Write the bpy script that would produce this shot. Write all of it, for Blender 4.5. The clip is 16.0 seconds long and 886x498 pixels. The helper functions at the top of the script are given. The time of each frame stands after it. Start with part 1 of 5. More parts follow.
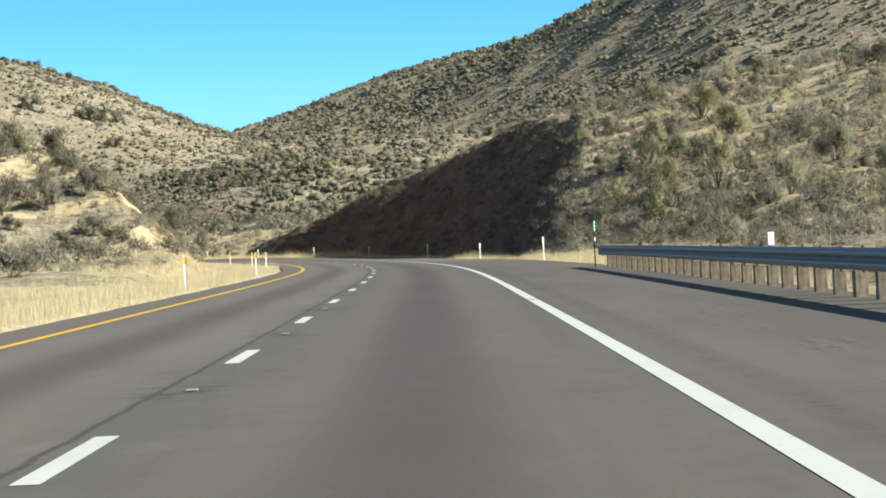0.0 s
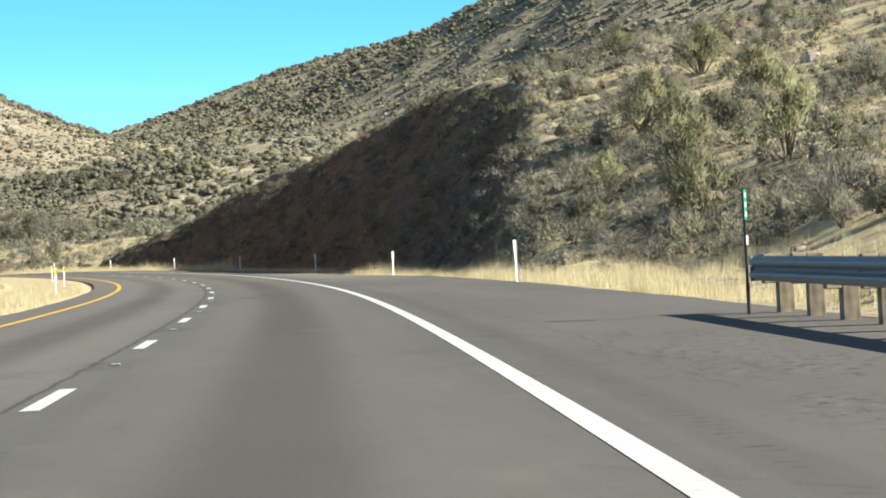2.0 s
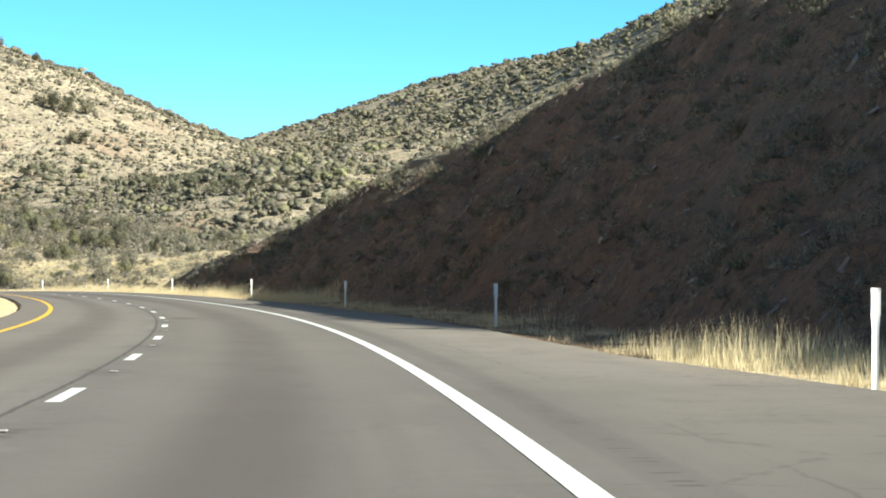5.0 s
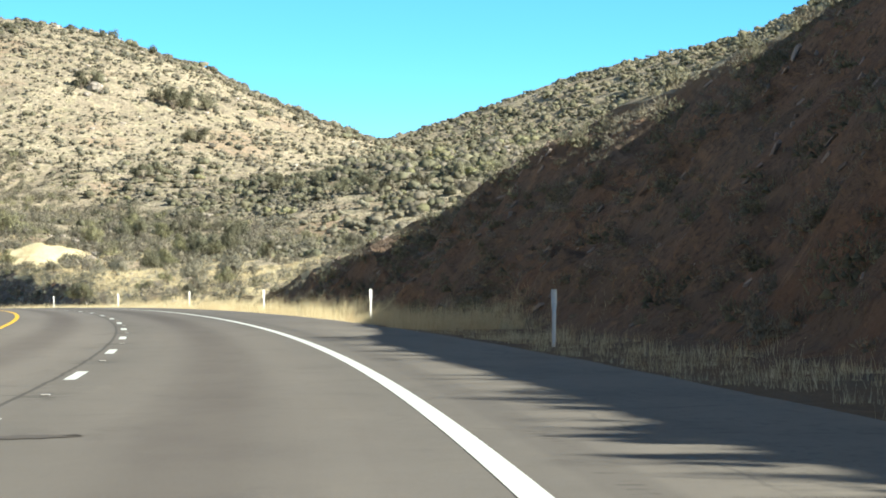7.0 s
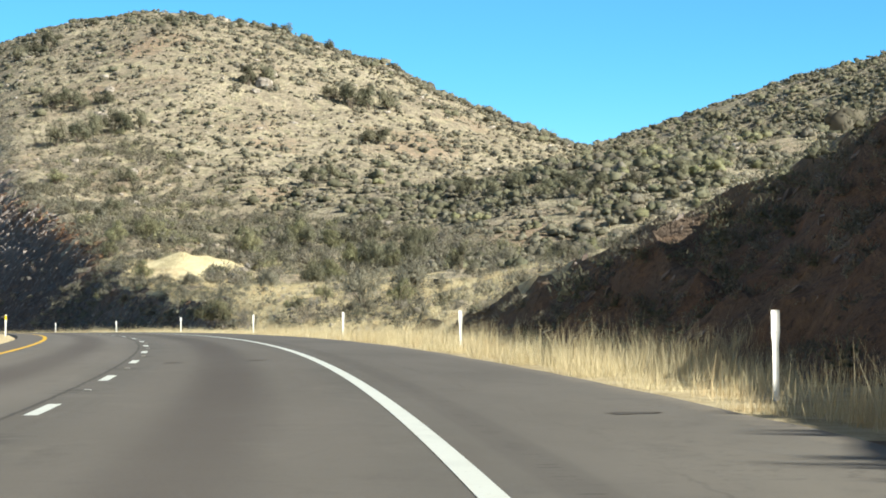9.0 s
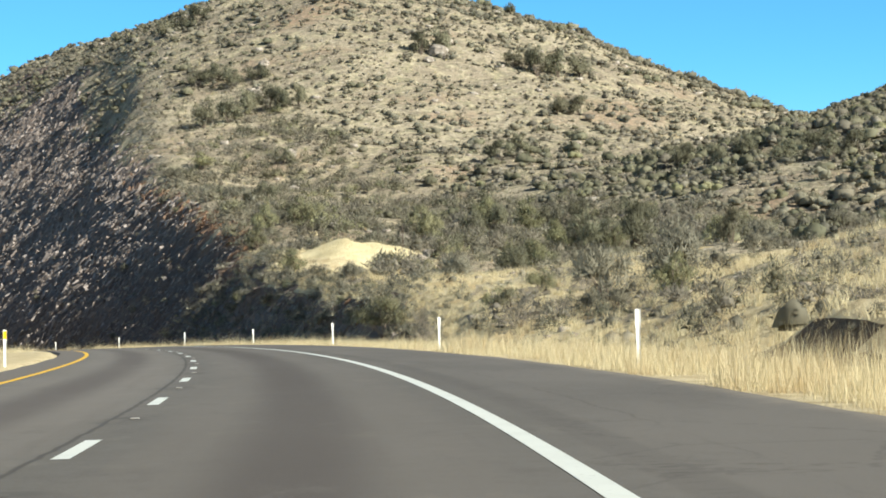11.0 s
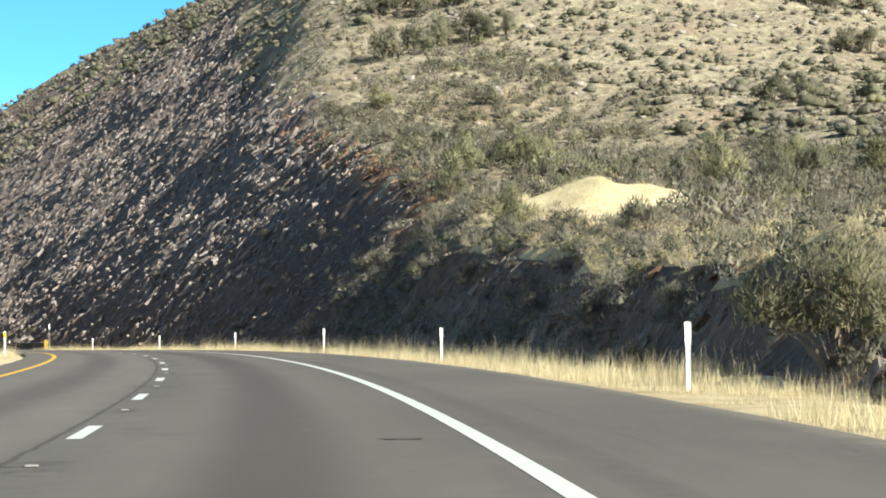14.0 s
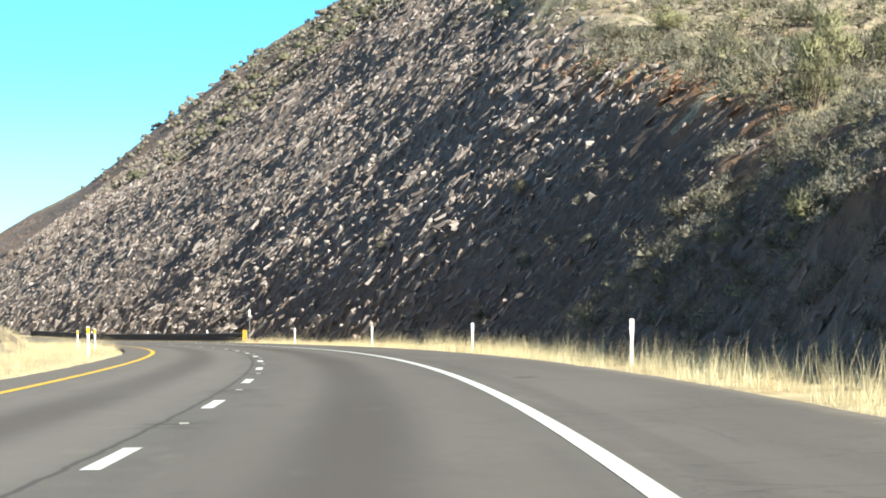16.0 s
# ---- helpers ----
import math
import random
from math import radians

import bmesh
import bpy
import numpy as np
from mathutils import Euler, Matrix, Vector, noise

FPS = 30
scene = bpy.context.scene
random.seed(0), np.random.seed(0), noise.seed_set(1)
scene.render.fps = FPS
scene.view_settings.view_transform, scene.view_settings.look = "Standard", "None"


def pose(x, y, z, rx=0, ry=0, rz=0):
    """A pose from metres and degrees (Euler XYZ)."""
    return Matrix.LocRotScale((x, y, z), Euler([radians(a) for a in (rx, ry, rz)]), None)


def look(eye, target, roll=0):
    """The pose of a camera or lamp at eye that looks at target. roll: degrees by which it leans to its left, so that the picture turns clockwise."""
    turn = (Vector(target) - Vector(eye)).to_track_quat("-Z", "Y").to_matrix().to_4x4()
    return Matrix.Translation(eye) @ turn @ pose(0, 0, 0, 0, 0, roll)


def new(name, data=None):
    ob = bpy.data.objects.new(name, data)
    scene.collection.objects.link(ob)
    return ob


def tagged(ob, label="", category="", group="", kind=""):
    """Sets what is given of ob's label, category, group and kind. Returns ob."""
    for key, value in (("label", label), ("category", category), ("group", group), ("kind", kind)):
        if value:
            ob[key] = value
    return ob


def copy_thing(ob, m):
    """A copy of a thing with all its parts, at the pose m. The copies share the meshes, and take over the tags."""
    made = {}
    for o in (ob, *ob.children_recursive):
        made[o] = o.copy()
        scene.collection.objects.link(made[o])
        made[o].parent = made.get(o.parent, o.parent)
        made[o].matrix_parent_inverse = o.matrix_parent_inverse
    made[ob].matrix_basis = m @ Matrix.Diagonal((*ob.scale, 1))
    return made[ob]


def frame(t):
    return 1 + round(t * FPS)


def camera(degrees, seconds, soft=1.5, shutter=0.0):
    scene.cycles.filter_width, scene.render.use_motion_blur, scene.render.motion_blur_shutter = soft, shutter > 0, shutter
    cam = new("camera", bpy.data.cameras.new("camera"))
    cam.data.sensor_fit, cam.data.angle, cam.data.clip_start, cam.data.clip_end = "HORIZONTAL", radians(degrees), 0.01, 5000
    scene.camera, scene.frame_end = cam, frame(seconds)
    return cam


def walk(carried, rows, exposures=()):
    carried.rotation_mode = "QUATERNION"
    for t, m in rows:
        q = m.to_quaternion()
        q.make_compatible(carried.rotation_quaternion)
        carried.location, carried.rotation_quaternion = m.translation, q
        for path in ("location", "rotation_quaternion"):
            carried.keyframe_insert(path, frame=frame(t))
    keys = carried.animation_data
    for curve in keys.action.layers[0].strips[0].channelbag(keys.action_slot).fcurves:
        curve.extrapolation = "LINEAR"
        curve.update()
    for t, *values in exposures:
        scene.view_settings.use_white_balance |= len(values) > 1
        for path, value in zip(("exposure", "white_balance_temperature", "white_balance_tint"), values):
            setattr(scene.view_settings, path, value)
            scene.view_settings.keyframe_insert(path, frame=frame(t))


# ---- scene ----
cam = camera(19.64, 16.0, soft=1.8)
PATH = [  # seconds, place, heading to the left, pitch, lean (degrees)
    (0.0, -2.76, 93.22, 1.072, 4.844, -0.060, -2.571),
    (0.5, -3.89, 106.73, 1.087, 4.984, -0.183, -2.238),
    (1.0, -5.04, 120.25, 1.106, 4.669, -0.187, -2.523),
    (1.1, -5.27, 122.96, 1.111, 3.710, -0.193, -2.542),
    (1.2, -5.50, 125.67, 1.115, 2.195, -0.198, -2.562),
    (1.3, -5.74, 128.38, 1.119, 1.938, -0.203, -2.582),
    (1.4, -5.97, 131.09, 1.123, 1.719, -0.208, -2.601),
    (1.5, -6.21, 133.79, 1.128, 1.579, -0.213, -2.621),
    (2.0, -7.41, 147.36, 1.149, 2.432, 0.011, -2.843),
    (2.5, -8.64, 160.95, 1.169, 2.729, 0.243, -1.975),
    (3.0, -9.94, 174.54, 1.185, 1.818, 0.594, -1.531),
    (3.5, -11.34, 188.11, 1.194, 3.151, 0.734, -1.248),
    (3.7, -11.93, 193.52, 1.197, 4.092, 0.683, -0.764),
    (5.8, -18.87, 249.26, 1.222, 6.148, 1.003, -0.369),
    (6.0, -19.73, 254.53, 1.229, 6.557, 1.060, -0.670),
    (6.5, -21.90, 267.73, 1.253, 7.690, 1.175, -0.404),
    (7.0, -24.34, 280.90, 1.286, 8.738, 1.074, -0.478),
    (7.5, -26.99, 294.10, 1.327, 9.883, 1.106, -0.589),
    (8.0, -29.88, 307.29, 1.375, 10.911, 1.009, -0.365),
    (8.5, -33.08, 320.46, 1.428, 11.868, 1.351, -0.344),
    (9.0, -36.57, 333.62, 1.484, 12.879, 1.555, -0.210),
    (9.5, -40.39, 346.71, 1.542, 13.911, 1.437, -0.177),
    (10.0, -44.35, 359.76, 1.600, 14.968, 1.376, -0.374),
    (10.2, -45.97, 364.97, 1.622, 15.465, 1.394, -0.767),
    (12.3, -64.98, 419.10, 1.784, 18.418, 1.626, -0.993),
    (12.5, -66.92, 424.18, 1.789, 18.607, 1.612, -0.539),
    (13.0, -71.87, 436.81, 1.793, 19.266, 1.592, -0.566),
    (13.5, -76.99, 449.40, 1.785, 20.168, 1.558, -0.626),
    (14.0, -82.28, 461.97, 1.765, 21.104, 1.461, -0.544),
    (14.1, -83.36, 464.48, 1.760, 21.354, 1.359, -0.467),
    (14.2, -84.45, 466.98, 1.755, 21.605, 0.549, -0.391),
    (14.3, -85.55, 469.49, 1.749, 21.855, -0.260, -0.314),
    (14.4, -86.65, 471.99, 1.743, 22.105, -0.488, -0.237),
    (14.5, -87.76, 474.49, 1.736, 22.356, -0.496, -0.161),
    (14.6, -88.89, 476.98, 1.729, 22.739, -0.209, -0.140),
    (14.7, -90.03, 479.46, 1.722, 23.122, 0.043, -0.119),
    (14.8, -91.17, 481.95, 1.714, 23.506, 0.474, -0.098),
    (14.9, -92.32, 484.43, 1.706, 23.889, 0.802, -0.077),
    (15.0, -93.48, 486.91, 1.698, 24.272, 0.818, -0.056),
    (15.5, -99.31, 499.25, 1.651, 25.666, 0.798, -0.446),
    (15.8, -102.88, 506.61, 1.618, 26.351, 0.966, -0.588),
    (16.0, -105.31, 511.49, 1.594, 26.879, 1.197, -0.540),
]


def carried_pose(x, y, z, heading, pitch, lean):
    return pose(x, y, z, 0, 0, heading) @ pose(0, 0, 0, 90 + pitch) @ pose(0, 0, 0, 0, 0, lean)


walk(cam, [(r[0], carried_pose(*r[1:])) for r in PATH],
     exposures=[(t, stops, 7150, 8.5) for t, stops in ((0.0, 0.9), (2.0, 1.15), (6.0, 1.38), (7.0, 1.35), (9.0, 0.99), (10.0, 0.88), (12.5, 0.97), (14.5, 1.17), (16.0, 1.43))])

# ---- light: one low winter sun over the right side of the road, clear sky ----
SUN_TURN, SUN_HEIGHT = -19.0, 30.2  # degrees from +x towards +y; above the horizon
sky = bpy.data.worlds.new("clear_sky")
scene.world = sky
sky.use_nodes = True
_n = sky.node_tree.nodes
_t = _n.new("ShaderNodeTexSky")
_t.sky_type, _t.sun_disc = "NISHITA", False
_t.sun_elevation, _t.sun_rotation = radians(SUN_HEIGHT), radians(90 - SUN_TURN)
_t.altitude, _t.air_density, _t.dust_density, _t.ozone_density = 3200, 0.7, 0.0, 2.2
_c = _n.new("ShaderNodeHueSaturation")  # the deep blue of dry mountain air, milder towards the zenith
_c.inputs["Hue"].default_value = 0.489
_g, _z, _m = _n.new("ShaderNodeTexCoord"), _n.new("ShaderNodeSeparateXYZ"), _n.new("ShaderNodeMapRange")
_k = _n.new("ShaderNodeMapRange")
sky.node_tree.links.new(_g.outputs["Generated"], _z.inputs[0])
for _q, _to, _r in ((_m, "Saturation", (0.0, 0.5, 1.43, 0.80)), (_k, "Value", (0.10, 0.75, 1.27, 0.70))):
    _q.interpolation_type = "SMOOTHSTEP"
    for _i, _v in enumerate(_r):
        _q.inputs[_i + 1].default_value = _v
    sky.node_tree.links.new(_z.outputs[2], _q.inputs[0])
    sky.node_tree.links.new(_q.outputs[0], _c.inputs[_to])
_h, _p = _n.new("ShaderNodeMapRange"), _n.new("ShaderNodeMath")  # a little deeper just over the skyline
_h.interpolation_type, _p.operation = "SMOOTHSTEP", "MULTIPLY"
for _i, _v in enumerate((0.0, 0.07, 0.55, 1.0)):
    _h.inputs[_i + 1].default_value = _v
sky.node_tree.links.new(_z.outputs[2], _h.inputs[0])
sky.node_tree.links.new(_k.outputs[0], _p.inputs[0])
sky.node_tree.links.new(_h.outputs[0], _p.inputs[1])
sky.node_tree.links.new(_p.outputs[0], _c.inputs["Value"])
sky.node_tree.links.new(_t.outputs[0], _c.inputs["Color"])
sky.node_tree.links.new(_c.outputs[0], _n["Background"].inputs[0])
_n["Background"].inputs[1].default_value = 0.09
sun = new("sun", bpy.data.lights.new("sun", "SUN"))
sun.data.energy, sun.data.angle, sun.data.color = 5.0, radians(0.5), (0.96, 0.975, 0.92)
_e, _a = radians(SUN_HEIGHT), radians(SUN_TURN)
_to_sun = Vector((math.cos(_e) * math.cos(_a), math.cos(_e) * math.sin(_a), math.sin(_e)))
sun.matrix_world = look(_to_sun * 50 + Vector((0, 300, 0)), (0, 300, 0))


# ---- materials ----
class Mat:
    """A node material, built step by step."""

    def __init__(self, name, rough=0.9, metal=0.0, spec=0.3):
        self.m = bpy.data.materials.new(name)
        self.m.use_nodes = True
        self.t = self.m.node_tree
        self.b = self.t.nodes["Principled BSDF"]
        self.b.inputs["Roughness"].default_value = rough
        self.b.inputs["Metallic"].default_value = metal
        self.b.inputs["Specular IOR Level"].default_value = spec
        self.co = self.t.nodes.new("ShaderNodeTexCoord")
        self.at_point = self.co.outputs["Object"]

    def link(self, a, b):
        if isinstance(a, bpy.types.NodeSocket):
            self.t.links.new(a, b)
        else:
            b.default_value = a

    def noise(self, scale, detail=4.0, rough=0.55, stretch=None, at=None):
        n = self.t.nodes.new("ShaderNodeTexNoise")
        n.inputs["Scale"].default_value, n.inputs["Detail"].default_value, n.inputs["Roughness"].default_value = scale, detail, rough
        v = at or self.at_point
        if stretch:
            k = self.t.nodes.new("ShaderNodeMapping")
            k.inputs["Scale"].default_value = stretch
            self.t.links.new(v, k.inputs[0])
            v = k.outputs[0]
        self.t.links.new(v, n.inputs["Vector"])
        return n.outputs[0]

    def cells(self, scale, at=None, feature="F1", out=0, stretch=None):
        n = self.t.nodes.new("ShaderNodeTexVoronoi")
        n.feature = feature
        n.inputs["Scale"].default_value = scale
        v = at or self.at_point
        if stretch:
            k = self.t.nodes.new("ShaderNodeMapping")
            k.inputs["Scale"].default_value = stretch
            self.t.links.new(v, k.inputs[0])
            v = k.outputs[0]
        self.t.links.new(v, n.inputs["Vector"])
        return n.outputs[out]

    def step(self, x, lo, hi, a=0.0, b=1.0):
        n = self.t.nodes.new("ShaderNodeMapRange")
        n.interpolation_type = "SMOOTHSTEP"
        self.link(x, n.inputs[0])
        for i, v in enumerate((lo, hi, a, b)):
            n.inputs[i + 1].default_value = v
        return n.outputs[0]

    def calc(self, op, a, b=0.0, c=0.0):
        n = self.t.nodes.new("ShaderNodeMath")
        n.operation = op
        for i, v in enumerate((a, b, c)):
            self.link(v, n.inputs[i])
        return n.outputs[0]

    def mix(self, f, a, b, how="MIX"):
        n = self.t.nodes.new("ShaderNodeMix")
        n.data_type, n.blend_type = "RGBA", how
        self.link(f, n.inputs[0])
        for v, k in ((a, 6), (b, 7)):
            self.link((*v, 1.0) if isinstance(v, tuple) else v, n.inputs[k])
        return n.outputs[2]

    def colour(self, c):
        self.link((*c, 1.0) if isinstance(c, tuple) else c, self.b.inputs["Base Color"])
        return self

    def bump(self, h, dist, strength=1.0):
        n = self.t.nodes.new("ShaderNodeBump")
        n.inputs["Strength"].default_value, n.inputs["Distance"].default_value = strength, dist
        self.link(h, n.inputs["Height"])
        self.t.links.new(n.outputs[0], self.b.inputs["Normal"])
        return self

    def read(self, name):
        n = self.t.nodes.new("ShaderNodeAttribute")
        n.attribute_name = name
        return n.outputs["Fac"]

    def chance(self):
        return self.t.nodes.new("ShaderNodeObjectInfo").outputs["Random"]

    def island(self):
        return self.t.nodes.new("ShaderNodeNewGeometry").outputs["Random Per Island"]


def soil_material():
    k = Mat("dry_hillside_soil", 0.95, spec=0.15)
    big, mid, fine = k.noise(0.03, 5), k.noise(0.4, 5, 0.65), k.noise(2.2, 5, 0.7)
    c = k.mix(k.step(big, 0.38, 0.62), (0.30, 0.252, 0.187), (0.39, 0.338, 0.25))
    c = k.mix(k.step(mid, 0.47, 0.62, 0.0, 0.8), c, (0.46, 0.40, 0.275))
    c = k.mix(k.step(k.noise(0.055, 4), 0.54, 0.68, 0.0, 0.7), c, (0.33, 0.23, 0.16))
    low = k.noise(0.85, 6, 0.72)  # low growth between the bushes, with its shadow specks put into the colour
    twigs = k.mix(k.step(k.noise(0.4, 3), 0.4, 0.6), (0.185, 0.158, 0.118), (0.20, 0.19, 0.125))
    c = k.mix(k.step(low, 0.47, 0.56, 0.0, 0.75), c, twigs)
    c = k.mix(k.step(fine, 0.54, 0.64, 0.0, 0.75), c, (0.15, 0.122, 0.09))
    st = k.cells(1.5)
    c = k.mix(k.step(st, 0.10, 0.22, 0.75, 0.0), c, (0.56, 0.52, 0.46))
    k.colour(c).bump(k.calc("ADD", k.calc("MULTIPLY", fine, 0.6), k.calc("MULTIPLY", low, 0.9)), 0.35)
    return k.m


def verge_material():
    k = Mat("straw_covered_verge", 0.95, spec=0.1)
    f, g = k.noise(1.2, 5, 0.65), k.noise(9.0, 4, 0.7)
    c = k.mix(k.step(f, 0.35, 0.6), (0.44, 0.35, 0.21), (0.60, 0.51, 0.33))
    c = k.mix(k.step(g, 0.54, 0.72, 0.0, 0.7), c, (0.22, 0.16, 0.10))
    k.colour(c).bump(g, 0.08)
    return k.m


def red_cut_material():
    k = Mat("red_brown_cut_earth", 0.95, spec=0.12)
    a, b, f = k.noise(0.16, 5, 0.6), k.noise(0.9, 6, 0.68), k.noise(4.0, 4, 0.7)
    c = k.mix(k.step(a, 0.35, 0.65), (0.202, 0.129, 0.0903), (0.172, 0.131, 0.101))
    c = k.mix(k.step(b, 0.52, 0.68), c, (0.258, 0.172, 0.116))
    c = k.mix(k.step(f, 0.50, 0.66, 0.0, 0.8), c, (0.0903, 0.0688, 0.055))
    c = k.mix(k.step(k.read("depth"), 0.4, 1.6, 0.4, 0.0), c, (0.292, 0.215, 0.129))
    c = k.mix(k.step(k.noise(0.35, 4, 0.65), 0.58, 0.70, 0.0, 0.45), c, (0.249, 0.138, 0.086))
    k.colour(c).bump(k.calc("ADD", b, k.calc("MULTIPLY", f, 0.4)), 0.6)
    return k.m


def rock_cut_material():
    k = Mat("dark_layered_cut_rock", 0.85, spec=0.3)
    a, b = k.noise(0.10, 5, 0.6), k.noise(0.8, 6, 0.7, stretch=(1.0, 1.0, 0.6))
    f, v = k.noise(4.5, 4, 0.7), k.cells(1.3)
    c = k.mix(k.step(a, 0.38, 0.62), (0.122, 0.09, 0.074), (0.155, 0.122, 0.102))
    c = k.mix(k.step(b, 0.50, 0.66), c, (0.185, 0.152, 0.126))
    c = k.mix(k.step(f, 0.52, 0.68, 0.0, 0.8), c, (0.055, 0.044, 0.038))
    # paler along the sunlit stretch: sunlight on the rock put into its colour
    c = k.mix(k.calc("MULTIPLY", k.read("weathered"), k.step(k.noise(1.6, 4, 0.7), 0.36, 0.56, 0.25, 0.8)), c, (0.225, 0.188, 0.168))
    layer = k.calc("MULTIPLY", k.step(k.read("depth"), 1.0, 4.2, 1.0, 0.0), k.step(k.noise(0.12, 3), 0.37, 0.52))
    c = k.mix(k.calc("MULTIPLY", layer, k.calc("MULTIPLY", k.read("ruddy"), 0.85)), c, (0.42, 0.215, 0.105))
    k.colour(c).bump(k.calc("ADD", b, k.calc("MULTIPLY", v, 0.6)), 0.9)
    return k.m


def rubble_material():
    k = Mat("angular_rock", 0.92, spec=0.08)
    i, b, f = k.island(), k.noise(0.9, 4), k.noise(6.0, 4, 0.7)
    c = k.mix(i, (0.21, 0.176, 0.158), (0.37, 0.325, 0.303))
    c = k.mix(k.step(b, 0.52, 0.66, 0.0, 0.5), c, (0.20, 0.125, 0.085))
    c = k.mix(k.step(f, 0.55, 0.7, 0.0, 0.5), c, (0.06, 0.05, 0.045))
    k.colour(c).bump(f, 0.06)
    return k.m


def red_rock_material():
    k = Mat("rusty_red_bedded_rock", 0.92, spec=0.1)
    b, f = k.noise(1.1, 5, 0.6), k.noise(7.0, 4, 0.7)
    c = k.mix(k.chance(), (0.25, 0.155, 0.105), (0.37, 0.245, 0.17))
    c = k.mix(k.step(b, 0.5, 0.66, 0.0, 0.7), c, (0.20, 0.12, 0.085))
    c = k.mix(k.step(f, 0.55, 0.7, 0.0, 0.6), c, (0.10, 0.065, 0.05))
    k.colour(c).bump(f, 0.06)
    return k.m


def pale_stone_material():
    k = Mat("pale_weathered_stone", 0.85, spec=0.25)
    b, f = k.noise(1.4, 5, 0.6), k.noise(11.0, 4, 0.7)
    c = k.mix(k.step(b, 0.4, 0.62), (0.26, 0.222, 0.185), (0.42, 0.375, 0.325))
    c = k.mix(k.step(f, 0.55, 0.7, 0, 0.6), c, (0.2, 0.17, 0.14))
    k.colour(c).bump(f, 0.05)
    return k.m


def pale_earth_material():
    k = Mat("pale_sandy_earth", 0.95, spec=0.1)
    a, f = k.noise(0.5, 5, 0.6), k.noise(3.5, 5, 0.7)
    c = k.mix(k.step(a, 0.38, 0.62), (0.60, 0.51, 0.31), (0.70, 0.61, 0.39))
    c = k.mix(k.step(f, 0.56, 0.72, 0.0, 0.6), c, (0.36, 0.27, 0.16))
    k.colour(c).bump(f, 0.15)
    return k.m


def orange_earth_material():
    k = Mat("orange_bank_earth", 0.95, spec=0.1)
    a, f = k.noise(0.4, 5, 0.65), k.noise(2.5, 5, 0.7)
    c = k.mix(k.step(a, 0.38, 0.6), (0.30, 0.235, 0.165), (0.40, 0.255, 0.16))
    c = k.mix(k.step(f, 0.5, 0.66, 0.0, 0.75), c, (0.18, 0.13, 0.09))
    k.colour(c).bump(f, 0.3)
    return k.m


